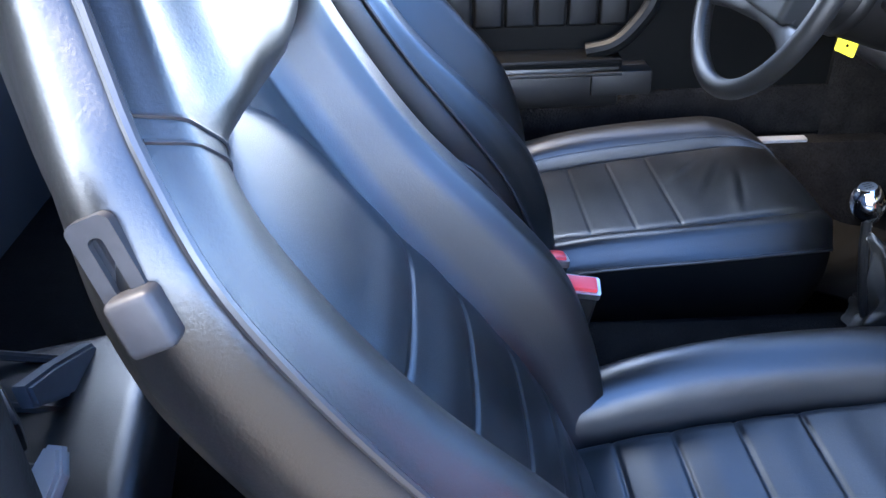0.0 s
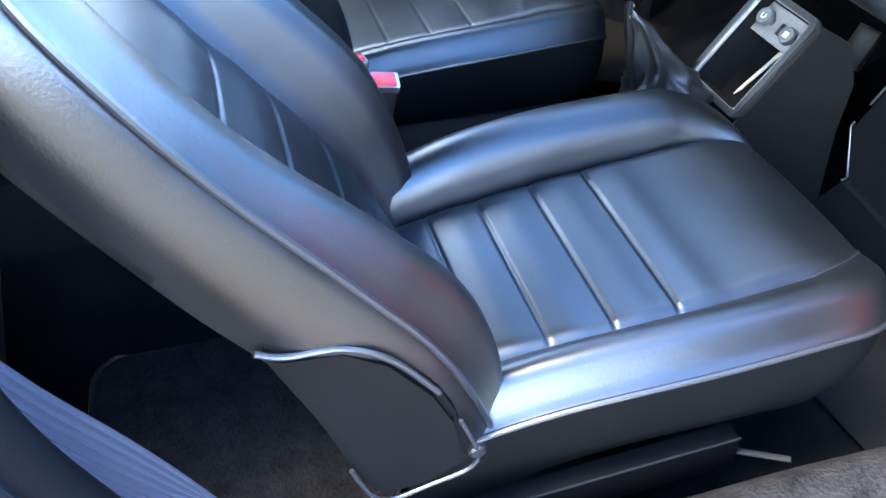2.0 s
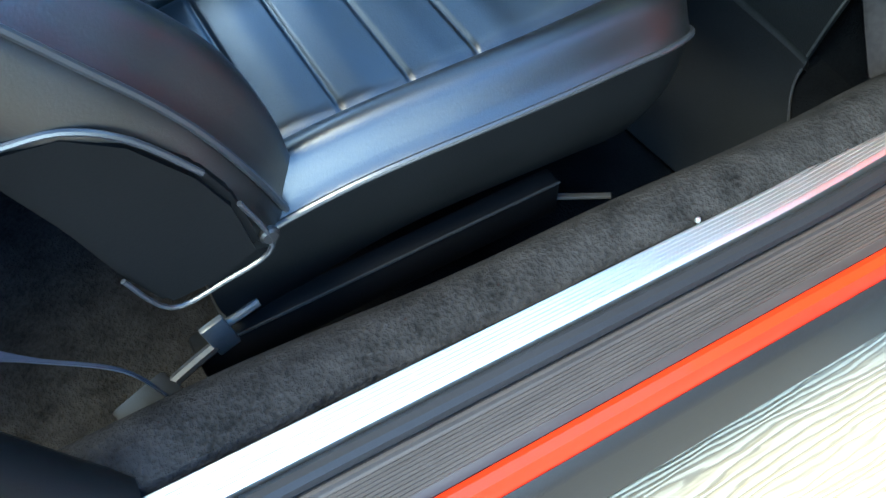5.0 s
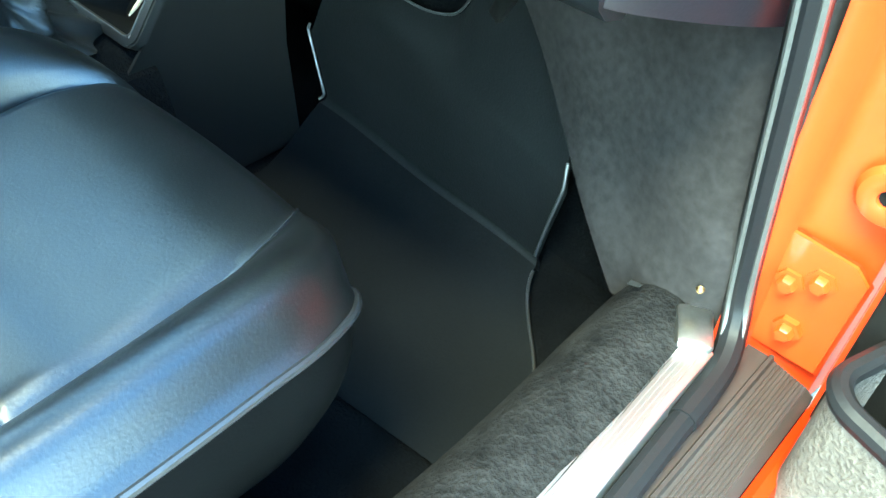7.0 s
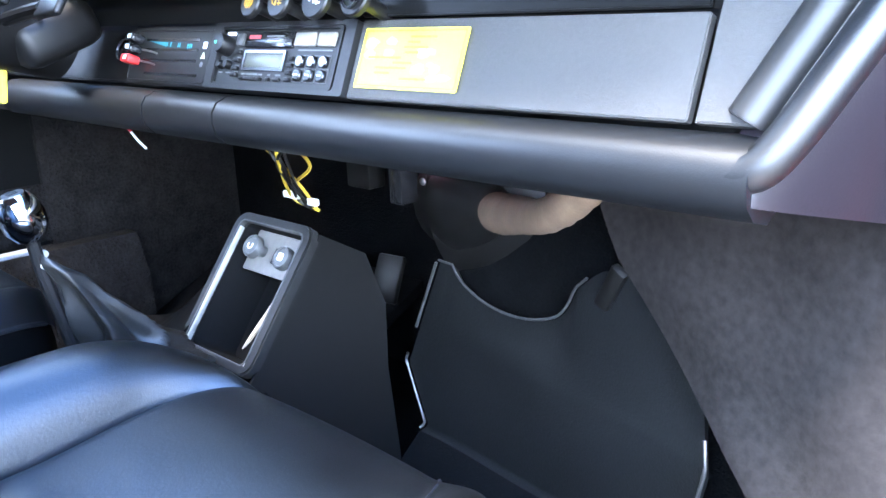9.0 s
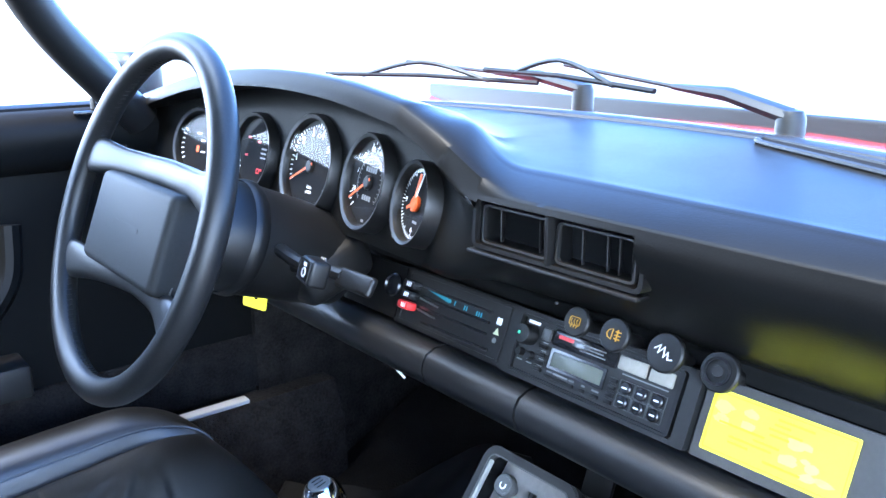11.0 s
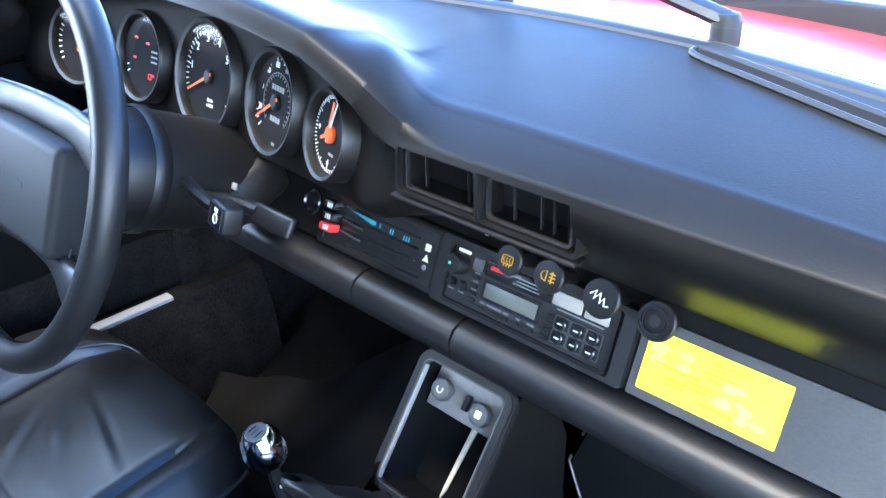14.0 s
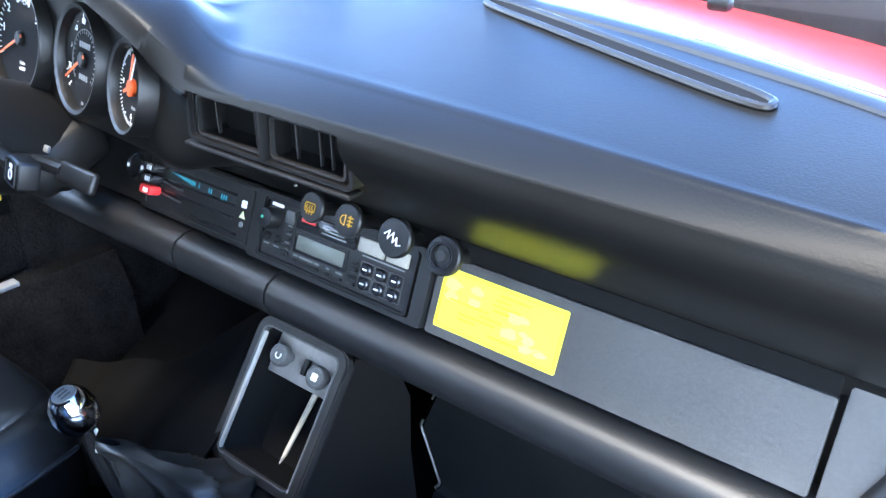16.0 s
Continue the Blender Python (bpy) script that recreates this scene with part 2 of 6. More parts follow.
def spline(pts, n=8, closed=False):
    """Points along a smooth curve through the given ones."""
    p = [Vector(q) for q in pts]
    out, k = [], len(p)
    for i in range(k if closed else k - 1):
        if closed:
            a, b, c, d = p[(i - 1) % k], p[i], p[(i + 1) % k], p[(i + 2) % k]
        else:
            a, b, c, d = p[max(i - 1, 0)], p[i], p[i + 1], p[min(i + 2, k - 1)]
        for j in range(n):
            t = j / n
            out.append(0.5 * ((2 * b) + (c - a) * t + (2 * a - 5 * b + 4 * c - d) * t * t + (3 * b - a - 3 * c + d) * t ** 3))
    if not closed:
        out.append(p[-1])
    return out


def tube(pts, r, n=8, closed=False, bm=None, flat=1.0, radii=None):
    """A round bar along points."""
    b = bmesh.new()
    p = [Vector(q) for q in pts]
    k = len(p)
    ref = None
    rings = []
    for i in range(k):
        t = (p[(i + 1) % k] - p[i - 1]) if closed else (p[min(i + 1, k - 1)] - p[max(i - 1, 0)])
        t.normalize()
        if ref is None:
            ref = Vector((0, 0, 1)) if abs(t.z) < 0.9 else Vector((1, 0, 0))
        side = t.cross(ref).normalized()
        up = side.cross(t).normalized()
        ref = up
        rr = radii[i] if radii else r
        rings.append([b.verts.new(p[i] + rr * (math.cos(2 * math.pi * j / n) * side + flat * math.sin(2 * math.pi * j / n) * up)) for j in range(n)])
    for i in range(k if closed else k - 1):
        a, c = rings[i], rings[(i + 1) % k]
        for j in range(n):
            b.faces.new((a[j], a[(j + 1) % n], c[(j + 1) % n], c[j]))
    if not closed:
        b.faces.new(rings[0])
        b.faces.new(rings[-1])
    return join(bm, b)


def surface(f, nu, nv, bm=None, thick=None):
    """A sheet f(u, v) with u and v from 0 to 1; with thick, a closed slab between f and f moved by thick."""
    b = bmesh.new()
    g = [[b.verts.new(f(i / nu, j / nv)) for j in range(nv + 1)] for i in range(nu + 1)]
    for i in range(nu):
        for j in range(nv):
            b.faces.new((g[i][j], g[i + 1][j], g[i + 1][j + 1], g[i][j + 1]))
    if thick is not None:
        h = [[b.verts.new(Vector(f(i / nu, j / nv)) + Vector(thick)) for j in range(nv + 1)] for i in range(nu + 1)]
        for i in range(nu):
            for j in range(nv):
                b.faces.new((h[i][j], h[i][j + 1], h[i + 1][j + 1], h[i + 1][j]))
        rim = [(i, 0) for i in range(nu)] + [(nu, j) for j in range(nv)] + [(i, nv) for i in range(nu, 0, -1)] + [(0, j) for j in range(nv, 0, -1)]
        for (i, j), (k, l) in zip(rim, rim[1:] + rim[:1]):
            b.faces.new((g[i][j], g[k][l], h[k][l], h[i][j]))
    return join(bm, b)


def along_x(profile, x0, x1, n=1, bm=None, shift=None):
    """A closed (y, z) profile run along x."""
    b = bmesh.new()
    rings = []
    for i in range(n + 1):
        x = x0 + (x1 - x0) * i / n
        rings.append([b.verts.new((x, y, z) if shift is None else shift(x, y, z)) for y, z in profile])
    k = len(profile)
    for a, c in zip(rings, rings[1:]):
        for j in range(k):
            b.faces.new((a[j], a[(j + 1) % k], c[(j + 1) % k], c[j]))
    b.faces.new(rings[0])
    b.faces.new(rings[-1])
    return join(bm, b)


def along_y(profile, y0, y1, n=1, bm=None, shift=None):
    """A closed (x, z) profile run along y."""
    b = bmesh.new()
    rings = []
    for i in range(n + 1):
        y = y0 + (y1 - y0) * i / n
        rings.append([b.verts.new((x, y, z) if shift is None else shift(x, y, z)) for x, z in profile])
    k = len(profile)
    for a, c in zip(rings, rings[1:]):
        for j in range(k):
            b.faces.new((a[j], a[(j + 1) % k], c[(j + 1) % k], c[j]))
    b.faces.new(rings[0])
    b.faces.new(rings[-1])
    return join(bm, b)


def slab(outline, m, depth, r=0.0, bm=None, seg=2):
    """A flat outline in its own x-y plane, given thickness along its z, at the pose m."""
    b = bmesh.new()
    f = b.faces.new([b.verts.new((x, y, 0)) for x, y in outline])
    e = bmesh.ops.extrude_face_region(b, geom=[f])
    bmesh.ops.translate(b, vec=(0, 0, depth), verts=[v for v in e["geom"] if isinstance(v, bmesh.types.BMVert)])
    bmesh.ops.recalc_face_normals(b, faces=b.faces)
    if r:
        bmesh.ops.bevel(b, geom=[k for k in b.edges if abs(k.verts[0].co.z - k.verts[1].co.z) < 1e-6], offset=r, segments=seg, affect="EDGES")
    bmesh.ops.transform(b, matrix=m, verts=b.verts)
    return join(bm, b)


def rrect(w, h, r, n=5):
    """Outline of a rectangle with rounded corners about the origin."""
    out = []
    for cx, cy, a in ((w / 2 - r, h / 2 - r, 0), (-w / 2 + r, h / 2 - r, 90), (-w / 2 + r, -h / 2 + r, 180), (w / 2 - r, -h / 2 + r, 270)):
        for k in range(n + 1):
            t = radians(a + 90 * k / n)
            out.append((cx + r * math.cos(t), cy + r * math.sin(t)))
    return out


def frame_bm(outer, inner, m, depth, bm=None):
    """A flat ring between two outlines of equally many points, with thickness."""
    b = bmesh.new()
    n = len(outer)
    lay = [[b.verts.new((x, y, z)) for x, y in o] for o, z in ((outer, 0), (outer, depth), (inner, depth), (inner, 0))]
    for a, c in zip(lay, lay[1:] + lay[:1]):
        for k in range(n):
            b.faces.new((a[k], a[(k + 1) % n], c[(k + 1) % n], c[k]))
    bmesh.ops.transform(b, matrix=m, verts=b.verts)
    return join(bm, b)


def lettering(name, text, size, m, mat, parent, align="CENTER"):
    cu = bpy.data.curves.new(name, "FONT")
    cu.body, cu.size, cu.align_x, cu.align_y, cu.extrude = text, size, align, "CENTER", 0.0002
    tmp = bpy.data.objects.new(name, cu)
    me = bpy.data.meshes.new_from_object(tmp)
    bpy.data.objects.remove(tmp)
    me.transform(m)
    me.materials.append(mat)
    ob = new(name, me)
    ob.parent = parent
    return ob


def step(a, b, x):
    t = min(1, max(0, (x - a) / (b - a)))
    return t * t * (3 - 2 * t)


def curve(x, pts):
    """Smooth interpolation in a short table of (x, value)."""
    if x <= pts[0][0]:
        return pts[0][1]
    for (a, va), (b, vb) in zip(pts, pts[1:]):
        if x <= b:
            return va + (vb - va) * step(a, b, x)
    return pts[-1][1]


def smooth(x, pts):
    """Smooth interpolation with continuous slope in a short table."""
    if x <= pts[0][0]:
        return pts[0][1]
    n = len(pts)
    for i in range(n - 1):
        (a, va), (b, vb) = pts[i], pts[i + 1]
        if x <= b:
            sa = (vb - pts[i - 1][1]) / (b - pts[i - 1][0]) if i else (vb - va) / (b - a)
            sb = (pts[i + 2][1] - va) / (pts[i + 2][0] - a) if i + 2 < n else (vb - va) / (b - a)
            h = b - a
            t = (x - a) / h
            return (2 * t ** 3 - 3 * t * t + 1) * va + (t ** 3 - 2 * t * t + t) * h * sa + (3 * t * t - 2 * t ** 3) * vb + (t ** 3 - t * t) * h * sb
    return pts[-1][1]


def lin(x, pts):
    return float(np.interp(x, [p[0] for p in pts], [p[1] for p in pts]))


def facing(at, tilt=0.0, yaw=0.0):
    """A pose whose own x runs to the car's right, y up the face and z towards the rear; tilt leans the top forward."""
    return pose(*at, 90 - tilt, 0, yaw)


def chaikin(p, n=2):
    """Rounds the corners of an open (a, b) outline."""
    for _ in range(n):
        q = [p[0]]
        for a, b in zip(p, p[1:]):
            q += [(a[0] * 0.75 + b[0] * 0.25, a[1] * 0.75 + b[1] * 0.25), (a[0] * 0.25 + b[0] * 0.75, a[1] * 0.25 + b[1] * 0.75)]
        p = q + [p[-1]]
    return p


# ---- ground: weathered boards running along the car ----
def wood():
    m = bpy.data.materials.new("weathered_wood")
    m.use_nodes = True
    nt = m.node_tree
    b = nt.nodes["Principled BSDF"]
    tc, mp = nt.nodes.new("ShaderNodeTexCoord"), nt.nodes.new("ShaderNodeMapping")
    mp.inputs["Scale"].default_value = (1, 0.16, 1)
    info = nt.nodes.new("ShaderNodeObjectInfo")
    off = nt.nodes.new("ShaderNodeVectorMath")
    nt.links.new(tc.outputs["Object"], off.inputs[0])
    sc = nt.nodes.new("ShaderNodeVectorMath")
    sc.operation = "SCALE"
    sc.inputs[0].default_value = (7, 31, 3)
    nt.links.new(info.outputs["Random"], sc.inputs["Scale"])
    nt.links.new(sc.outputs["Vector"], off.inputs[1])
    nt.links.new(off.outputs["Vector"], mp.inputs["Vector"])
    n1 = nt.nodes.new("ShaderNodeTexNoise")
    n1.inputs["Scale"].default_value, n1.inputs["Detail"].default_value, n1.inputs["Distortion"].default_value = 9, 6, 0.6
    nt.links.new(mp.outputs["Vector"], n1.inputs["Vector"])
    wv = nt.nodes.new("ShaderNodeTexWave")
    wv.inputs["Scale"].default_value, wv.inputs["Distortion"].default_value, wv.inputs["Detail"].default_value = 34, 20, 4
    wv.inputs["Detail Scale"].default_value = 0.55
    nt.links.new(mp.outputs["Vector"], wv.inputs["Vector"])
    mx = nt.nodes.new("ShaderNodeMath")
    mx.operation = "MULTIPLY"
    nt.links.new(n1.outputs["Fac"], mx.inputs[0])
    nt.links.new(wv.outputs["Fac"], mx.inputs[1])
    rp = nt.nodes.new("ShaderNodeValToRGB")
    e = rp.color_ramp.elements
    e[0].position, e[0].color = 0.01, (0.086, 0.068, 0.045, 1)
    e[1].position, e[1].color = 0.13, (0.168, 0.136, 0.092, 1)
    nt.links.new(mx.outputs[0], rp.inputs["Fac"])
    nt.links.new(rp.outputs["Color"], b.inputs["Base Color"])
    b.inputs["Roughness"].default_value = 0.85
    bp = nt.nodes.new("ShaderNodeBump")
    bp.inputs["Strength"].default_value, bp.inputs["Distance"].default_value = 0.8, 0.004
    nt.links.new(mx.outputs[0], bp.inputs["Height"])
    nt.links.new(bp.outputs["Normal"], b.inputs["Normal"])
    return m


WOOD = wood()
EARTH = material("pale_sandy_ground", (0.125, 0.118, 0.105), 0.95, scale=3, bump=0.4, var=0.2, big=0.4)
bm = bmesh.new()
bmesh.ops.create_grid(bm, x_segments=40, y_segments=40, size=400)
ground = tagged(part("ground", bm, EARTH), "pale sunlit sandy ground around the car", "ground", kind="structure")
ground.location.z = -0.04

deck = empty("wooden_deck", "weathered grey-brown wooden boards under the car", "deck", "structure")
bm = rbox((0.196, 9.0, 0.03), (0, 0, -0.015), 0.004, seg=1)
first = part("board", bm, WOOD, deck)
first.location = (-14 * 0.2 + 0.88, 0.5, 0)
for i in range(-13, 16):
    ob = new("board", first.data)
    ob.parent = deck
    ob.location = (i * 0.2 + 0.88, 0.5 + 0.13 * math.sin(i * 2.3), 0.002 * math.sin(i * 5.1))

# ---- the car's shell ----

car = empty("car_body", "red two-door sports car with its passenger door open", "car", "structure")

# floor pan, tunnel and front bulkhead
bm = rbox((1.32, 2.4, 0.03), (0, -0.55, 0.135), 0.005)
part("floor_pan", bm, SHADECARPET, car, "dark carpeted floor")
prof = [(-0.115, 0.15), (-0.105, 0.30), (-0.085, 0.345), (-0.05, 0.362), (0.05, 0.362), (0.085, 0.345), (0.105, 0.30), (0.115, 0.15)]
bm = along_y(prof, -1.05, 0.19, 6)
part("tunnel", bm, SHADECARPET, car, "carpeted centre tunnel")
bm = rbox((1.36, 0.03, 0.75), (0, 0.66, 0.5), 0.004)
part("bulkhead", bm, SHADECARPET, car, "dark carpeted front bulkhead")
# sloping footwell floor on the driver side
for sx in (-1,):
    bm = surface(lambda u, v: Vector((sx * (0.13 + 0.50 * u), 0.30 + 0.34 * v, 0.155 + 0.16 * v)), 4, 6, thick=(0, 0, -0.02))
    part("toe_board", bm, SHADECARPET, car)


# right sill: carpeted inner side, tread strip, seal, ribbed cover, red lip
def wavy(x, y, z):
    return (x + 0.004 * math.sin(5.1 * y + 1) + 0.002 * math.sin(17 * y), y, z + 0.003 * math.sin(7 * y))


prof = chaikin([(0.597, 0.14), (0.587, 0.20), (0.600, 0.27), (0.622, 0.330), (0.645, 0.356), (0.668, 0.362), (0.690, 0.358), (0.703, 0.354), (0.708, 0.330), (0.708, 0.14)], 1)
bm = along_y(prof, -0.66, 0.36, 90, shift=wavy)
part("sill_carpet", bm, CARPET, car, "worn dark grey carpet on the inner sill")
prof = [(0.7035, 0.340), (0.7035, 0.3560), (0.7050, 0.3578)]
for k in range(6):
    x = 0.7068 + 0.0037 * k
    prof += [(x, 0.3578), (x + 0.0004, 0.3564), (x + 0.0011, 0.3578)]
prof += [(0.7290, 0.3578), (0.7325, 0.3560), (0.7335, 0.340)]
bm = along_y(prof, -0.60, 0.264, 24, shift=lambda x, y, z: (x - 0.009 * step(0.0, 0.27, y), y, z))
part("tread_strip", bm, ALU, car, "bright ribbed aluminium tread strip")
pts = [(0.7420 - 0.006 * step(0.05, 0.24, y), y, 0.3445) for y in np.linspace(-0.64, 0.24, 30)]
bm = tube(spline(pts, 1), 0.0098, 10)
part("door_seal", bm, RUBBER, car, "black rubber door seal")
# ribbed cover
prof = [(0.734, 0.30), (0.734, 0.336), (0.7515, 0.336), (0.7530, 0.3395), (0.7560, 0.3395), (0.7575, 0.3350)]
for k in range(10):
    x = 0.7585 + 0.0031 * k
    z = 0.3345 - 0.0007 * k
    prof += [(x, z), (x + 0.0018, z), (x + 0.0022, z - 0.0012), (x + 0.0028, z - 0.0012)]
prof += [(0.796, 0.322), (0.796, 0.28)]
bm = along_y(prof, -0.70, 0.315, 2)
part("sill_cover", bm, SILLRUBBER, car, "dark ribbed rubber sill cover")
prof = [(0.797, 0.20), (0.797, 0.322), (0.803, 0.3265), (0.811, 0.3235), (0.817, 0.310), (0.819, 0.20)]
bm = along_y(prof, -1.3, 0.33, 2)
part("sill_lip", bm, REDSHADED, car, "glossy red outer sill edge")
bm = along_y([(0.818, 0.16), (0.818, 0.305), (0.825, 0.298), (0.828, 0.285), (0.828, 0.16)], -1.3, 0.33, 2)
part("sill_trim", bm, RUBBER, car, "black rubber rocker trim")
# left sill with its bright strip, and the closed driver's door
bm = along_y([(-0.70, 0.14), (-0.70, 0.372), (-0.63, 0.372), (-0.60, 0.30), (-0.59, 0.14)], -1.0, 0.40, 2)
part("sill_carpet", bm, CARPET, car)
# bright base colour stands for the light this strip reflects
bm = rbox((0.022, 0.72, 0.008), (-0.645, -0.130, 0.3755), 0.002)
part("tread_strip", bm, material("brightened_aluminium", (0.48, 0.48, 0.47), 0.5, metal=0.25, scale=200, var=0.1, bump=0.1, aniso=(8, 0.3, 1)), car, "aluminium tread strip of the driver side, brightened for its shine")

# kick panel: carpet over the inside of the front wing, meeting the sill
def kick(u, v):
    z = 0.318 + 0.36 * v
    xe = lin(z, ((0.318, 0.612), (0.34, 0.587), (0.41, 0.516), (0.46, 0.456), (0.51, 0.400), (0.60, 0.345), (0.70, 0.335)))
    x = 0.700 + (xe - 0.700) * u
    wav = 0.0025 * math.sin(11 * u + 6 * v) + 0.002 * math.sin(17 * v - 5 * u)
    return Vector((x, 0.282 + 0.35 * (0.695 - x) + wav + 0.010 * math.exp(-((u) / 0.05) ** 2) - 0.012 * step(0.5, 0.0, v) * u, z))


bm = surface(kick, 24, 24, thick=(0.015, 0.02, 0))
part("kick_panel", bm, KICK, car, "worn grey-brown carpet on the kick panel")
part("kick_screw", lathe([(0, 0.003), (0.0026, 0.0022), (0.0036, 0.0)], 12, pose(0.690, 0.284, 0.3885, 90, 0, 20)), BRASS, car, "small brass screw")

# front door pillar in red, with its hinge bolts
def pillar(u, v):
    z = 0.28 + 0.75 * v
    yb = 0.335 - 0.09 * step(0.30, 1.0, v)
    if u < 0.35:
        t = u / 0.35
        return Vector((0.708 + 0.022 * t, yb - 0.035 + 0.035 * t * t, z))
    if u < 0.75:
        t = (u - 0.35) / 0.40
        return Vector((0.730 + 0.058 * t, yb + 0.012 * t, z))
    t = (u - 0.75) / 0.25
    return Vector((0.788 + 0.012 * t, yb + 0.012 + 0.10 * t, z))


bm = surface(pillar, 24, 30, thick=(0.004, 0.03, 0))
part("door_pillar", bm, RED, car, "red painted front door pillar")
for x, z in ((0.760, 0.418), (0.739, 0.404), (0.753, 0.360)):
    part("hinge_bolt", lathe([(0.0, 0.010), (0.006, 0.010), (0.0075, 0.008), (0.0075, 0.002), (0.012, 0.002), (0.012, -0.006)], 6, facing((x, 0.3270, z), -4)), RED, car)
bm = lathe([(0.006, -0.002), (0.007, 0.002), (0.013, 0.004), (0.020, 0.002), (0.024, -0.004)], 24, facing((0.772, 0.326, 0.505)), caps=False)
part("door_check_boss", bm, RED, car)
# black disc painted for the dark inside the hole
part("check_hole", lathe([(0.0, -0.0005), (0.0062, -0.0005), (0.0062, -0.004)], 20, facing((0.772, 0.326, 0.505))), VOID, car)
part("hinge_plate", slab([(-0.030, -0.075), (0.040, -0.075), (0.044, 0.035), (0.030, 0.048), (-0.022, 0.052), (-0.032, 0.040)], facing((0.748, 0.334, 0.400), -4), 0.006, 0.003), RED, car, "red painted hinge plate")
# seal up the pillar
pts = spline([(0.7365, 0.20, 0.3445), (0.7330, 0.262, 0.347), (0.7220, 0.296, 0.362), (0.7120, 0.305, 0.40), (0.705, 0.285, 0.50), (0.700, 0.262, 0.60), (0.695, 0.235, 0.70), (0.69, 0.205, 0.80), (0.68, 0.18, 0.93)], 8)
seal = part("pillar_seal", tube(pts, 0.0115, 10), RUBBER, car, "grey rubber seal up the pillar")
# thin grey beads stand for highlights on the ridges of the worn seal
for dx, dy, r in ((0.009, -0.006, 0.0032), (-0.004, -0.0105, 0.0024)):
    part("seal_bead", tube([p + Vector((dx, dy, 0)) for p in pts[10:]], r, 6), GREYPLASTIC, seal, "pale bead for the highlight along the worn seal")
bm = rbox((0.030, 0.045, 0.012), (0.700, 0.272, 0.360), 0.005, (0, 0, 30))
part("seal_clip", bm, STEEL, car, "bright metal seal end")

# rear door post: black padded trim with red jamb and the latch striker
pts = spline([(0.700, -0.60, 0.345), (0.690, -0.630, 0.40), (0.688, -0.680, 0.54), (0.690, -0.732, 0.715), (0.66, -0.76, 0.95)], 8)
part("rear_post_trim", tube(pts, 0.034, 14, flat=1.1), DASH, car, "black padded trim of the rear door post")
bm = surface(lambda u, v: Vector((0.715 + 0.10 * u, -0.615 - 0.10 * v - 0.06 * v * v - 0.03 * u, 0.30 + 0.62 * v)), 10, 14, thick=(0, -0.02, 0))
part("rear_post", bm, REDHALFSHADED, car, "red painted rear door jamb")
part("rear_post_seal", tube(spline([(0.736, -0.628, 0.40), (0.735, -0.664, 0.538), (0.732, -0.683, 0.619), (0.731, -0.703, 0.694), (0.730, -0.720, 0.751), (0.722, -0.742, 0.85)], 8), 0.010, 10), RUBBER, car, "grey rubber seal along the rear door post")
zj = Vector((0.29, 1.0, 0.20)).normalized()
xj = Vector((-1.0, 0.29, 0.0)).normalized()
yj = zj.cross(xj)
JAMB = Matrix.Translation((0.796, -0.7180, 0.657)) @ Matrix((xj, yj, zj)).transposed().to_4x4()
out = [(0.029 * math.copysign(abs(math.cos(q)) ** 0.8, math.cos(q)) - 0.004 * math.sin(q), 0.047 * math.copysign(abs(math.sin(q)) ** 0.8, math.sin(q))) for q in np.linspace(0, math.tau, 28, endpoint=False)]
striker = part("latch_striker", slab(out, JAMB, 0.014, 0.004), material("scuffed_steel", (0.30, 0.30, 0.29), 0.5, metal=0.3, scale=70, var=0.45, bump=0.3, big=25), car, "worn grey steel latch striker")
part("striker_slot", slab(rrect(0.013, 0.040, 0.006), JAMB @ pose(0.002, -0.026, 0.0142), 0.001, 0.0003), material("rust", (0.12, 0.07, 0.03), 0.8, scale=90, var=0.4), striker)
part("striker_rim", rbox((0.022, 0.076, 0.016), (-0.034, -0.006, 0.002), 0.007, seg=4), material("cream_paint", (0.50, 0.46, 0.38), 0.5, scale=60, var=0.2), striker, "chipped cream paint rim", m=JAMB)
for k in (-1, 1):
    part("striker_bolt", lathe([(0, 0.003), (0.004, 0.0032), (0.005, 0.0055), (0.0095, 0.005), (0.0105, 0.0)], 18, JAMB @ pose(-0.006 - 0.010 * k, 0.008 * k + (0.004 if k > 0 else -0.026), 0.014)), STEEL, striker)
bm = rbox((0.024, 0.040, 0.014), (0.036, -0.056, 0.006), 0.005)
bmesh.ops.transform(bm, matrix=JAMB, verts=bm.verts)
part("striker_wedge", bm, material("pink_plastic", (0.42, 0.10, 0.10), 0.5), car, "pale pink plastic wedge")

# rear cabin: floor, wheel arch, seat back bulkhead, roof and rear shell that close the place
bm = rbox((1.30, 0.03, 0.95), (0, -1.32, 0.60), 0.01)
part("rear_bulkhead", bm, HEADLINER, car)
bm = surface(lambda u, v: Vector((0.60 + 0.09 * u, -0.80 - 0.52 * v, 0.14 + 0.75 * u)), 6, 6, thick=(0.03, 0, 0))
part("rear_side_trim", bm, PLASTIC, car, "dark carpeted rear side trim")
bm = surface(lambda u, v: Vector((-0.60 - 0.09 * u, -0.55 - 0.77 * v, 0.14 + 0.75 * u)), 6, 6, thick=(-0.03, 0, 0))
part("rear_side_trim", bm, PLASTIC, car)


bm = surface(lambda u, v: Vector(((0.74 + 0.06 * v) , -0.74 - 0.62 * u, 0.28 + 0.62 * v)), 6, 6, thick=(0.03, 0, 0))
part("quarter_panel", bm, RED, car, "red rear quarter panel")
bm = surface(lambda u, v: Vector((-0.74 - 0.06 * v, -0.74 - 0.62 * u, 0.28 + 0.62 * v)), 6, 6, thick=(-0.03, 0, 0))
part("quarter_panel", bm, RED, car)

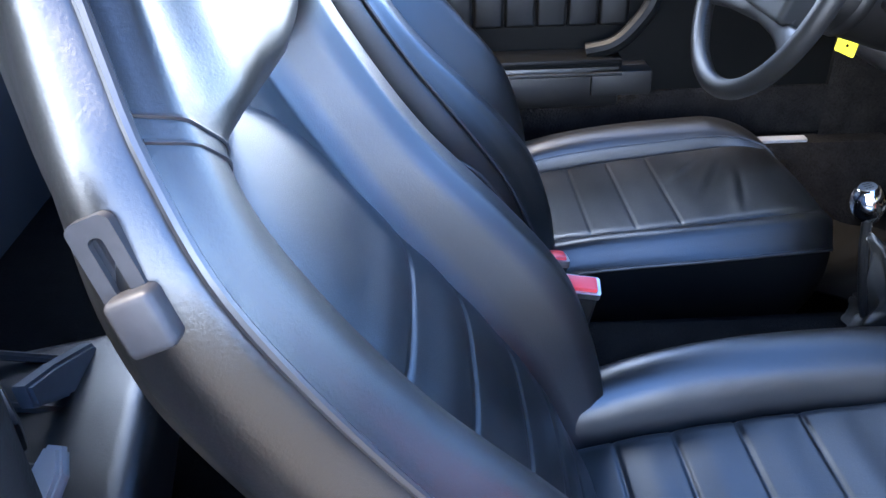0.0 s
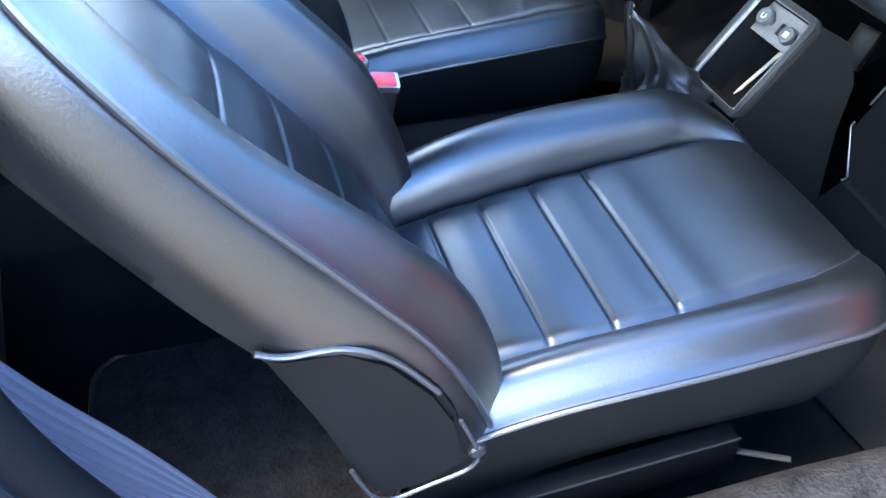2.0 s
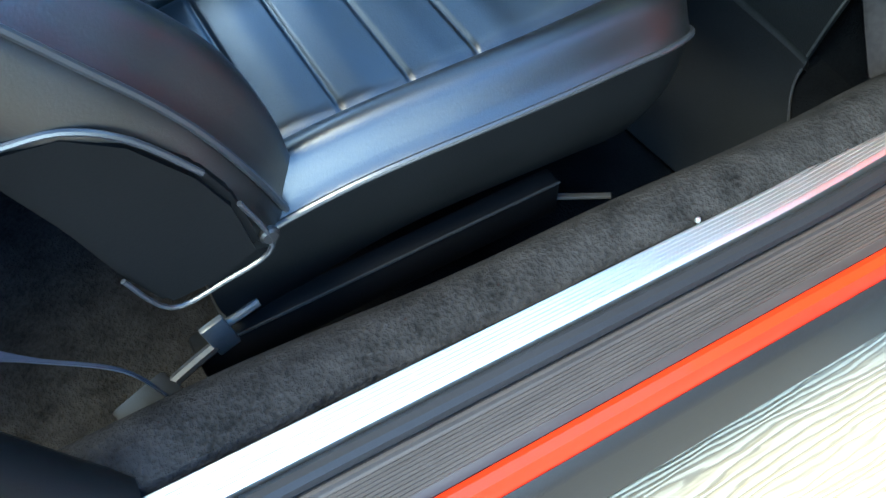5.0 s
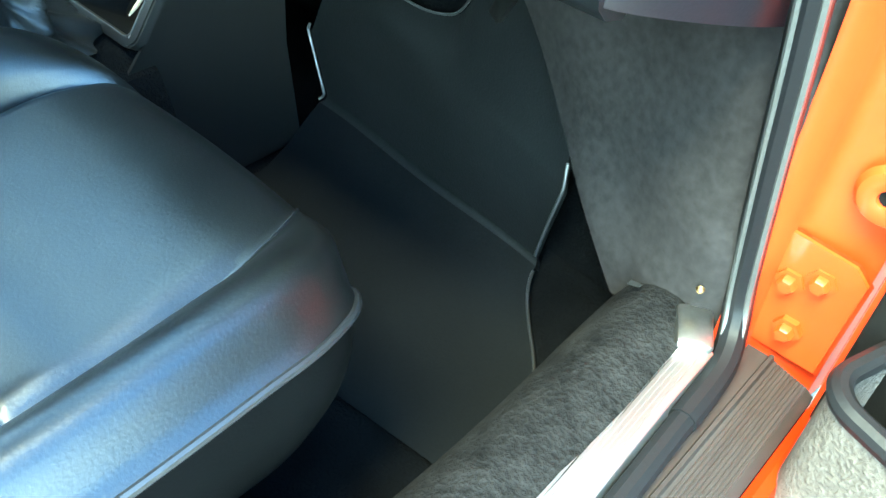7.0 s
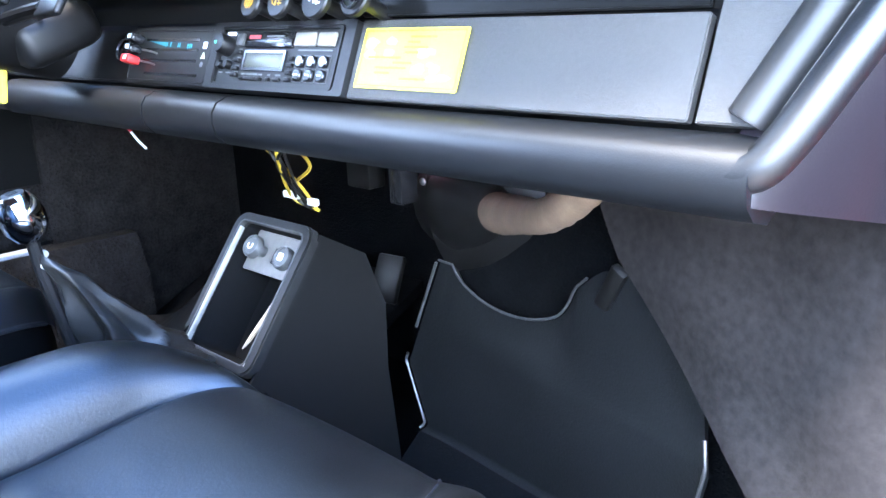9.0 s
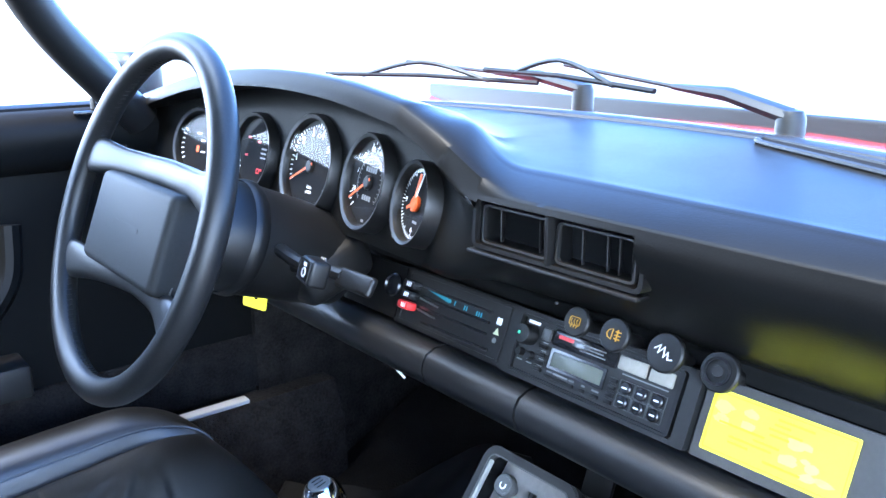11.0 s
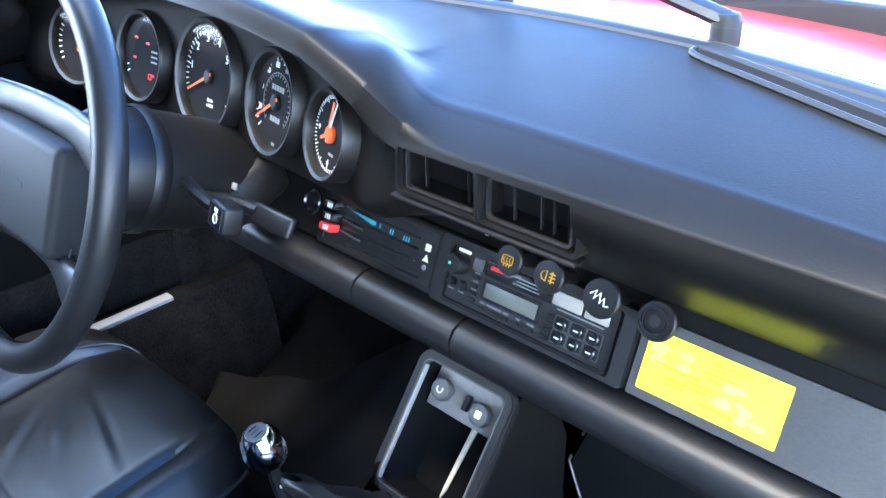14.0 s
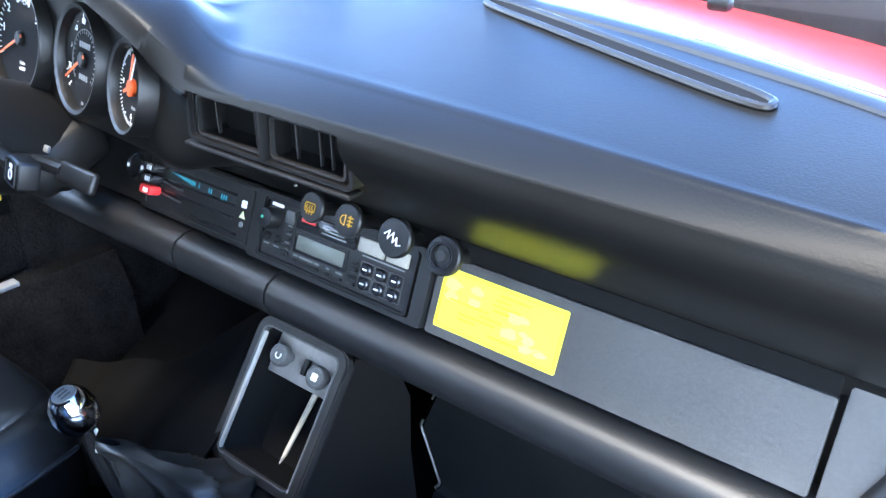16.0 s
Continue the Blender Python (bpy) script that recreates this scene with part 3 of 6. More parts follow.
# front lid, wings and cowl
def wscreen_y(x):
    return 0.391 - 0.42 * abs(x) ** 2 - 18.0 * max(0.0, abs(x) - 0.56) ** 2


def lid(u, v):
    x = (u - 0.5) * 1.06
    y = wscreen_y(x) + 0.018 + 1.28 * v
    return Vector((x, y, 0.897 - 0.06 * v - 0.16 * v * v - 0.03 * (2 * abs(u - 0.5)) ** 2))


part("front_lid", surface(lid, 24, 24, thick=(0, 0, -0.02)), LACQUER, car, "glossy red front lid")


def wing(u, v):
    t = v
    y = 0.30 + 1.325 * t
    cx = 0.680 - 0.03 * t
    half = 0.140 - 0.01 * t
    a = radians(-10 + 200 * u)
    top = smooth(y, ((0.30, 0.880), (0.55, 0.882), (0.88, 0.866), (1.20, 0.842), (1.475, 0.795), (1.56, 0.765), (1.60, 0.725), (1.625, 0.66)))
    return Vector((cx + half * math.cos(a), y, top - 0.10 + 0.10 * math.sin(a)))


part("front_wing", surface(wing, 24, 30, thick=(0, 0, -0.015)), LACQUER, car, "glossy red front wing")
part("front_wing", surface(lambda u, v: Vector((-1, 1, 1)) * wing(u, v), 24, 30, thick=(0, 0, -0.015)), LACQUER, car)
# windscreen seal and glass
pts = [(x, wscreen_y(x) - 0.002, 0.917 - 0.02 * abs(x) ** 2) for x in np.linspace(-0.64, 0.64, 53)]
part("windscreen_seal", tube([(x, y + 0.004, z - 0.013) for x, y, z in pts], 0.013, 10, flat=0.5), PLASTIC, car, "black windscreen rubber")
part("windscreen_trim", tube([(x, y + 0.015, z - 0.012) for x, y, z in pts], 0.004, 8), GLOSS, car)


def screen(u, v):
    x = (u - 0.5) * 1.28 * (1 - 0.15 * v)
    xx = (u - 0.5) * 1.28
    k = max(0.0, abs(xx) - 0.56) ** 2
    return Vector((x, wscreen_y(xx) - (0.50 - 36.0 * k) * v, 0.912 + 0.325 * v))


ws = part("windscreen", surface(screen, 24, 8), SCREEN, car, "clear windscreen glass")
ws.visible_shadow = False
for sx in (-1, 1):
    pts = [(sx * 0.650, 0.095, 0.870), (sx * 0.640, 0.045, 0.925), (sx * 0.610, -0.045, 1.03), (sx * 0.555, -0.135, 1.20), (sx * 0.53, -0.16, 1.25)]
    part("screen_pillar", tube(spline([(x + 0.028 * (sx > 0), y, z) for x, y, z in pts], 8), 0.028, 12), PLASTIC, car, "black windscreen pillar")
part("screen_header", rbox((1.06, 0.05, 0.04), (0, -0.125, 1.245), 0.012), PLASTIC, car, "black windscreen header rail")
# left side of the driver's footwell and the hidden core of the dashboard
part("kick_panel", rbox((0.03, 0.45, 0.62), (-0.685, 0.49, 0.45), 0.004), CARPET, car)
part("side_wall", rbox((0.02, 0.55, 0.75), (0.715, 0.62, 0.52), 0.004), CARPET, car)
part("dash_core", rbox((1.27, 0.10, 0.135), (0, 0.275, 0.690), 0.004), PLASTIC, car)
part("cowl_closing", rbox((1.30, 0.02, 0.30), (0, 0.655, 0.75), 0.004), PLASTIC, car)


def roof_f(u, v):
    x = (u - 0.5) * 1.08
    y = -1.42 + 1.30 * v
    return Vector((x, y, 1.272 - 0.06 * (2 * abs(u - 0.5)) ** 2.5 - 0.03 * step(0.6, 1.0, v) - 0.36 * step(0.45, 0.0, v)))


part("roof", surface(roof_f, 20, 24, thick=(0, 0, 0.03)), HEADLINER, car, "dark roof lining")
for sx in (-1, 1):
    part("roof_rail", tube(spline([(sx * 0.535, -0.14, 1.240), (sx * 0.555, -0.45, 1.235), (sx * 0.550, -0.78, 1.20)], 6), 0.020, 10), PLASTIC, car)


# ---- seats ----
TH = radians(28)
UP, FWD = Vector((0, -math.sin(TH), math.cos(TH))), Vector((0, math.cos(TH), math.sin(TH)))


def half_width(s):
    return smooth(s, ((-0.06, 0.19), (0.05, 0.222), (0.20, 0.238), (0.34, 0.246), (0.45, 0.254), (0.50, 0.254), (0.53, 0.248), (0.57, 0.231), (0.60, 0.211), (0.64, 0.184), (0.70, 0.155), (0.77, 0.130), (0.80, 0.10)))


def pad_front(w, s):
    """How far the side pads stand forward of the seat-back plane; w from -1 to 1 across."""
    bol = smooth(s, ((-0.05, 0.050), (0.05, 0.082), (0.14, 0.092), (0.24, 0.072), (0.36, 0.040), (0.48, 0.028), (0.56, 0.032), (0.66, 0.040), (0.74, 0.034), (0.80, 0.005)))
    a = abs(w)
    edge = step(1.0, 0.86, a)
    inner = step(0.58, 0.70, a) if w < 0 else step(0.56, 0.80, a)
    head = step(0.490 + 0.02 * a, 0.535 + 0.02 * a, s)
    hollow = smooth(s, ((-0.05, 0.005), (0.10, 0.008), (0.30, -0.026), (0.45, -0.038), (0.54, -0.038)))
    mid = hollow * (1 - head) + head * (bol + 0.010)
    side = bol * (0.55 + 0.45 * edge) if a > 0.80 else bol
    return mid + (side - mid) * inner


def seat(name, x0, label, mirror=1):
    th = empty(name, label, "car seat", group="car seats")
    base = Vector((x0, -0.425, 0.425))

    def place(w, s, d):
        return base + Vector((mirror * w * half_width(s), 0, 0)) + UP * s + FWD * d

    # back pad with side bolsters and the head rest in one upholstered form
    def front(u, v):
        w, s = 2 * u - 1, -0.055 + 0.855 * v
        return place(w, s, pad_front(w, s))
    bm = surface(front, 64, 90)
    def back(u, v):
        s = -0.055 + 0.855 * v
        w = 2 * u - 1
        d0 = pad_front(1 if w > 0 else -1, s)
        bk = smooth(s, ((-0.05, -0.020), (0.12, -0.035), (0.23, -0.048), (0.32, -0.056), (0.46, -0.060), (0.60, -0.052), (0.78, -0.035), (0.80, -0.008)))
        rim = smooth(s, ((-0.05, -0.020), (0.12, -0.035), (0.23, -0.046), (0.31, -0.053), (0.45, -0.054), (0.50, -0.046), (0.56, -0.032), (0.61, -0.024), (0.66, -0.014), (0.72, -0.012), (0.80, -0.008)))
        t = step(1.0, 0.80, abs(w))
        k = lin(s, ((0.10, 1.0), (0.30, 0.985), (0.60, 0.97)))
        return place(w * k, s, min(d0 - 0.002, bk * t + (1 - t) * rim))
    bm = surface(back, 40, 90, bm=bm)
    for sgn in (-1, 1):
        def side(u, v):
            s = -0.055 + 0.855 * v
            a, b = front(0.5 + 0.5 * sgn, v), back(0.5 + 0.5 * sgn, v)
            bulge = Vector((mirror * sgn * 0.012 * math.sin(math.pi * u), 0, 0))
            return a + (b - a) * u + bulge
        bm = surface(side, 8, 90, bm=bm)
    bmesh.ops.remove_doubles(bm, verts=bm.verts, dist=0.0006)
    pad = part("backrest", bm, LEATHER, th, angle=60)
    for sgn in (-1, 1):
        pts = [front(0.5 + 0.5 * sgn, v) + Vector((mirror * sgn * 0.0015, 0, 0)) + FWD * 0.0015 for v in np.linspace(0.01, 0.985, 70)]
        part("piping", tube(pts, 0.0032, 8), PIPING, pad)
    # centre panel with cross ribs
    ribs = (0.055, 0.10, 0.155, 0.225, 0.30)
    def panel(u, v):
        s = 0.0 + 0.508 * v
        round_top = max(0.0, 1 - max(0, (s - 0.375) / 0.134) ** 2.6) ** 0.5
        w = (2 * u - 1)
        hw = 0.146 * (0.80 + 0.2 * step(0, 0.25, s)) * (1 - 0.07 * step(0.25, 0.5, s)) * max(round_top, 0.02)
        d = smooth(s, ((0, 0.030), (0.10, 0.032), (0.20, 0.016), (0.30, -0.004), (0.40, -0.018), (0.47, -0.026), (0.52, -0.032))) - 0.020 * abs(w) ** 3
        for r in ribs:
            d -= 0.0020 * math.exp(-((s - r) / 0.0026) ** 2)
            d += 0.0016 * math.exp(-((s - r - 0.028) / 0.02) ** 2)
        return base + Vector((mirror * w * hw, 0, 0)) + UP * s + FWD * d
    part("centre_panel", surface(panel, 24, 220), LEATHER, pad, angle=60)
    # seam across below the head rest
    for ds in (0.0, 0.011):
        for sgn in (-1, 1):
            pts = []
            for w in np.linspace(0.66, 0.975, 16):
                q = 0.505 + ds + 0.062 * ((w - 0.66) / 0.315) ** 0.8
                pts.append(place(sgn * w, q, pad_front(w, q) + 0.0003))
            part("seam", tube(pts, 0.0013, 6), PIPING, pad)

    # cushion
    def cush_half(y):
        return smooth(y, ((-0.43, 0.205), (-0.20, 0.226), (-0.02, 0.224), (0.03, 0.212), (0.06, 0.188), (0.08, 0.150)))
    def cush(u, v):
        y = -0.465 + 0.545 * v
        w = 2 * u - 1
        hw = cush_half(y)
        a = abs(w)
        zb = smooth(y, ((-0.465, 0.395), (-0.40, 0.412), (-0.30, 0.427), (-0.10, 0.448), (0.0, 0.459), (0.045, 0.456), (0.066, 0.446), (0.08, 0.424)))
        bolster = smooth(y, ((-0.465, 0.022), (-0.30, 0.044), (-0.12, 0.040), (0.02, 0.022), (0.08, 0.004))) * (1 if mirror > 0 else 0.62)
        fore = step(0.075, -0.04, y)
        if w * mirror < 0:
            roll = math.sqrt(max(0.0, 1 - ((a - 0.80) / 0.205) ** 2)) if a > 0.595 else 0.0
            z = zb + (bolster + 0.014 * fore) * roll - 0.036 * step(0.88, 1.0, a) - 0.020 * math.exp(-((a - 0.585) / 0.024) ** 2) * fore
        else:
            z = zb + bolster * step(0.56, 0.82, a) - 0.036 * step(0.84, 1.0, a) - 0.014 * math.exp(-((a - 0.62) / 0.040) ** 2) * fore
        if a < 0.62:
            for r in (-0.365, -0.30, -0.23, -0.160):
                z += (1 if mirror > 0 else 0.45) * step(0.62, 0.54, a) * (-0.0025 * math.exp(-((y - r - 0.005) / 0.0026) ** 2) + 0.0016 * math.exp(-((y - r - 0.036) / 0.02) ** 2))
        if mirror < 0:
            for cx, cy, ang, ln in ((0.02, -0.075, 0.5, 0.05), (-0.04, -0.045, 0.25, 0.06), (0.05, -0.11, 0.8, 0.04)):
                du, dv = w * hw - cx, y - cy
                pu, pv = du * math.cos(ang) + dv * math.sin(ang), -du * math.sin(ang) + dv * math.cos(ang)
                z += 0.0014 * math.exp(-(pu / ln) ** 2) * (math.exp(-(pv / 0.008) ** 2) - 0.8 * math.exp(-((pv - 0.012) / 0.006) ** 2))
        z -= 0.010 if mirror < 0 else 0.0
        return Vector((x0 + mirror * w * hw, y + 0.012 * (1 - a * a) * step(0.0, 0.08, y), z))
    bm = surface(cush, 72, 260)
    edge = []
    n = 90
    for k in range(n + 1):
        edge.append(cush(1.0, k / n))
    for k in range(1, 40):
        edge.append(cush(1 - k / 40, 1.0))
    for k in range(n + 1):
        edge.append(cush(0.0, 1 - k / n))
    def skirt(u, v):
        i = u * (len(edge) - 1)
        p = edge[min(int(i + 0.5), len(edge) - 1)]
        t = v
        c = Vector((x0, -0.2, p.z))
        inward = (c - p)
        inward.z = 0
        inward.normalize()
        return Vector((p.x, p.y, p.z)) + inward * (0.004 + 0.030 * t - 0.012 * math.sin(math.pi * t)) + Vector((0, 0, -0.13 * t))
    cu = part("cushion", bm, LEATHER, th, angle=60)
    part("skirt", surface(skirt, len(edge) - 1, 8), SHADEDTRIM, cu, angle=60)
    part("piping", tube(edge[:n + 6], 0.0032, 8), PIPING, cu)
    pts = [cush(0.5 + 0.31, v) + Vector((0, 0, 0.0005)) for v in np.linspace(0.15, 0.985, 60)]
    part("seam", tube(pts, 0.0015, 6), PIPING, cu)
    part("piping", tube([cush(0.0, v) + Vector((0, 0, 0.001)) for v in np.linspace(0.05, 0.95, 60)], 0.0030, 8), PIPING, cu)

    # lower side covers over the hinges
    for sgn in (-1, 1):
        x = x0 + mirror * sgn * 0.224
        out = [(-0.576, 0.624), (-0.556, 0.615), (-0.515, 0.611), (-0.480, 0.587), (-0.446, 0.541), (-0.428, 0.500), (-0.418, 0.440), (-0.455, 0.422), (-0.498, 0.418), (-0.520, 0.468), (-0.538, 0.528)]
        bm = bmesh.new()
        f = bm.faces.new([bm.verts.new((x, y, z)) for y, z in out])
        e = bmesh.ops.extrude_face_region(bm, geom=[f])
        bmesh.ops.translate(bm, vec=(mirror * sgn * 0.026, 0, 0), verts=[q for q in e["geom"] if isinstance(q, bmesh.types.BMVert)])
        bmesh.ops.recalc_face_normals(bm, faces=bm.faces)
        bmesh.ops.bevel(bm, geom=bm.edges[:], offset=0.006, segments=2, affect="EDGES")
        cov = part("side_cover", bm, SHADEDTRIM, th, "black side cover over the hinge")
        xx = x + mirror * sgn * 0.026
        part("piping", tube(spline([(xx, y, z) for y, z in out[:5]], 5), 0.0026, 8), PIPING, cov)
        part("piping", tube(spline([(xx, y, z) for y, z in (out[5], (-0.412, 0.440), out[7], out[8], out[9])], 5), 0.0021, 8), PIPING, cov, "pale worn piping")
        part("hinge_knob", lathe([(0, 0.006), (0.006, 0.006), (0.008, 0.004), (0.008, 0)], 16, pose(xx - mirror * sgn * 0.004, -0.412, 0.452, 0, mirror * sgn * 90, 0)), PLASTIC, cov)
    # release catch on the outer side: slotted plate with a sliding grip
    if mirror == 1:
        m = Matrix.Translation((x0 + 0.2525, -0.6875, 0.892)) @ pose(0, 0, 0, 21, 0, 0) @ pose(0, 0, 0, 90, 0, 90) @ pose(0, 0, 0, -10, 0, 0)
        cat = part("catch_plate", frame_bm(rrect(0.021, 0.044, 0.005), rrect(0.007, 0.027, 0.003), m, 0.006), CATCH, th, "grey plastic seat catch with a slot")
        part("slot", slab(rrect(0.008, 0.03, 0.002), m, 0.002), GLOSS, cat)
        part("slider", rbox((0.023, 0.028, 0.016), (0.003, -0.026, 0.008), 0.004, seg=3), CATCH, cat, "grey sliding grip", m=m)
    # runners
    for sgn in (-1, 1):
        xr = x0 + mirror * sgn * 0.195
        r = part("runner", rbox((0.026, 0.405, 0.05), (xr, -0.292, 0.262), 0.004, (3, 0, 0)), SHADEDTRIM, th, "black seat runner")
        part("runner_edge", tube([(xr + mirror * sgn * 0.012, -0.490, 0.279), (xr + mirror * sgn * 0.012, -0.29, 0.2885), (xr + mirror * sgn * 0.012, -0.092, 0.2975)], 0.0016, 6), DARKGREY, r)
        if sgn * mirror == 1 and mirror == 1:
            part("bracket", rbox((0.007, 0.024, 0.050), (xr + 0.012, -0.468, 0.292), 0.002, (12, 0, 8)), GREYPLASTIC, r, "worn grey metal belt bracket")
            part("rod", tube(spline([(xr + 0.012, -0.475, 0.28), (xr + 0.022, -0.53, 0.262), (xr + 0.034, -0.57, 0.235)], 6), 0.006, 8), DARKGREY, r)
            part("rod", tube([(xr + 0.008, -0.458, 0.300), (xr + 0.004, -0.425, 0.306)], 0.0045, 8), GREYPLASTIC, r)
            part("rod", tube([(xr + 0.004, -0.085, 0.262), (xr + 0.034, -0.035, 0.266)], 0.0042, 8, flat=0.6), DARKGREY, r)
    return th


seat("passenger_seat", 0.352, "black leather bucket seat with ribbed centre and piping", 1)
seat("driver_seat", -0.342, "black leather driver's seat with a creased cushion", -1)


# ---- dashboard ----
dash = empty("dashboard", "black padded dashboard with five round gauges", "dashboard")


def lip(x):
    return smooth(x, ((-0.66, 0.900), (-0.58, 0.915), (-0.46, 0.938), (-0.32, 0.950), (-0.20, 0.951), (-0.08, 0.942), (0.0, 0.925), (0.05, 0.905), (0.085, 0.885), (0.12, 0.872)))


def dash_profile(x):
    e = wscreen_y(x) - 0.012
    plain = [(0.207, 0.740), (0.203, 0.760), (0.190, 0.764), (0.158, 0.790), (0.128, 0.818), (0.108, 0.840), (0.098, 0.860), (0.102, 0.873)]
    l = lip(x)
    gy = smooth(x, ((-0.66, 0.100), (-0.528, 0.130), (-0.402, 0.150), (-0.262, 0.152), (-0.131, 0.146), (-0.026, 0.130), (0.08, 0.104))) + 0.010
    hood = [(0.207, 0.740), (0.203, 0.758), (0.188, 0.764), (0.165, 0.770), (gy - 0.018, 0.777), (gy + 0.016, l - 0.016), (gy - 0.020, l - 0.014), (0.096, l - 0.010), (0.090, l)]
    m = step(0.130, 0.020, x)
    pts = [(a[0] + (b[0] - a[0]) * m, a[1] + (b[1] - a[1]) * m) for a, b in zip(plain[:8], hood[:8])]
    front = chaikin(pts, 2)
    # top: the hood rises ahead of a curved crest line and drops to the flat top behind it
    yc = lin(x, ((-0.70, 0.30), (-0.147, 0.252), (-0.071, 0.212), (-0.015, 0.186), (0.034, 0.161), (0.060, 0.138), (0.110, 0.093), (0.16, 0.05)))
    y0, z0 = front[-1]
    # a soft crease divides the rolled edge from the top, which climbs gently to the screen
    yk = lin(x, ((-0.7, 0.150), (0.15, 0.152), (0.35, 0.141), (0.55, 0.120), (0.7, 0.112)))
    end = max(0.25, e)
    foot = 0.905 - 0.005 * step(0.25, 0.52, x)
    top = []
    for k in range(1, 29):
        if k <= 10:
            q = k / 10
            y = y0 + (yk - y0) * q
            flat = 0.888 - 0.0108 * (1 - q) - 0.0042 * (1 - q) ** 2.5 + (0.0007 if k == 10 else 0.0)
        else:
            q = (k - 10) / 18
            y = yk + (end - yk) * q ** 1.2
            flat = 0.888 + (foot - 0.888) * q ** 1.15
        high = l + 0.012 - 0.010 * math.exp(-(y - y0) / 0.008)
        crest = min(0.9250, high)
        ridge = high + (crest - high) * step(0.10, max(yc, 0.115), y) if yc > 0.115 else high
        w = step(yc + 0.045, yc - 0.010, y)
        z = flat + max(0.0, ridge - flat) * w
        top.append((y, max(z, z0 + 0.0005 * k) if k < 3 else z))
    return front + top


NP = len(dash_profile(0.3)) - 1
xs = list(np.linspace(-0.66, -0.02, 60)) + list(np.linspace(-0.01, 0.28, 80)) + list(np.linspace(0.29, 0.690, 32))
cache = [dash_profile(x) for x in xs]
# even out the pad across the width
grid = np.array(cache)
for _ in range(30):
    grid[1:-1] = 0.25 * grid[:-2] + 0.5 * grid[1:-1] + 0.25 * grid[2:]
cache = grid.tolist()
bm = surface(lambda u, v: Vector((xs[round(u * (len(xs) - 1))], *cache[round(u * (len(xs) - 1))][round(v * NP)])), len(xs) - 1, NP)
# opening for the centre vent
def in_vent(f):
    c = f.calc_center_median()
    return 0.0865 < c.x < 0.2605 and 0.8245 < c.z < 0.8675 and c.y < 0.135


bmesh.ops.delete(bm, geom=[f for f in bm.faces if in_vent(f)], context="FACES")
part("dash_pad", bm, DASH, dash, "black grained padded top with a raised gauge hood", angle=50)

def pad_z(x, y):
    row = cache[min(range(len(xs)), key=lambda i: abs(xs[i] - x))][-18:]
    return lin(y, tuple(map(tuple, row)))


# defroster slot near the screen, with rounded ends
out = []
for a in np.linspace(0, math.tau, 72, endpoint=False):
    c, w = math.cos(a), math.sin(a)
    x = 0.348 + 0.146 * math.copysign(abs(c) ** 0.35, c)
    y = 0.354 - 0.41 * (x - 0.202) + 0.011 * math.copysign(abs(w) ** 0.5, w)
    out.append((x, y, pad_z(x, y) + 0.002))
vent = part("defroster_frame", tube(out, 0.0030, 8, closed=True), PLASTIC, dash, "long black defroster slot")
# flat black face stands for the shade inside the slot
bm = bmesh.new()
bm.faces.new([bm.verts.new((x, y, z + 0.0005)) for x, y, z in out])
part("slot", bm, VOID, vent)

TILT_F = 22.6


def fas(x, h, proud=0.0):
    """A pose on the lower fascia: x across, h up its face from the middle."""
    t = radians(TILT_F)
    return facing((x, 0.1905 + h * math.sin(t) - proud * math.cos(t), 0.708 + h * math.cos(t) + proud * math.sin(t)), TILT_F)


FH = 0.066
fascia = part("fascia_panel", slab(rrect(0.40, FH, 0.002), fas(0.065, 0, -0.012), 0.010, 0.001), PLASTIC, dash, "black lower fascia")
part("fascia_panel", slab(rrect(0.50, 0.062, 0.004), fas(-0.385, 0, -0.014), 0.010, 0.002), PLASTIC, dash)
# round plug beside the heater panel
part("lighter_plug", lathe([(0.0, 0.002), (0.011, 0.002), (0.0125, 0.004), (0.014, 0.002), (0.014, -0.003)], 24, fas(-0.153, 0.006, -0.003)), GLOSS, dash)

# heater control panel
hp = part("heater_panel", slab(rrect(0.172, 0.062, 0.003), fas(-0.040, 0, -0.002), 0.003, 0.001), DARKGREY, dash, "black heater control panel with sliders")
part("panel_rim", frame_bm(rrect(0.166, 0.056, 0.003), rrect(0.163, 0.053, 0.003), fas(-0.040, 0, 0.001), 0.0012), DARKGREY, hp)
for k, h in enumerate((0.017, 0.006, -0.006, -0.021)):
    x0, x1 = (-0.095, 0.018) if k < 3 else (-0.085, 0.026)
    part("slot", slab(rrect(x1 - x0, 0.0028, 0.001), fas((x0 + x1) / 2, h, 0.001), 0.0006), GLOSS, hp)
part("teal_wedge", slab([(-0.088, 0.0155), (-0.050, 0.0095), (-0.046, 0.0105), (-0.047, 0.0140)], fas(0, 0, 0.0012), 0.0006), TEAL, hp)
for j, (x, n) in enumerate(((-0.040, 1), (-0.024, 2), (-0.004, 3))):
    for i in range(n):
        part("scale_mark", slab(rrect(0.0014, 0.005, 0.0005), fas(x + 0.0035 * i, 0.0118 - 0.0008 * j, 0.0012), 0.0005), TEAL, hp)
for h, mat in ((0.0155, GLOSS), (0.0035, GLOSS), (-0.0085, REDBTN)):
    k = part("slider_knob", rbox((0.019, 0.010, 0.016), (0, 0, 0.010), 0.003), mat, hp, "red slider knob" if mat is REDBTN else "black slider knob", m=fas(-0.104, h, 0.001))
    for i in (-1, 0, 1):
        part("knob_mark", slab(rrect(0.0016, 0.005, 0.0004), fas(-0.101 + 0.003 * i, h, 0.0192), 0.0004), WHITE, k)
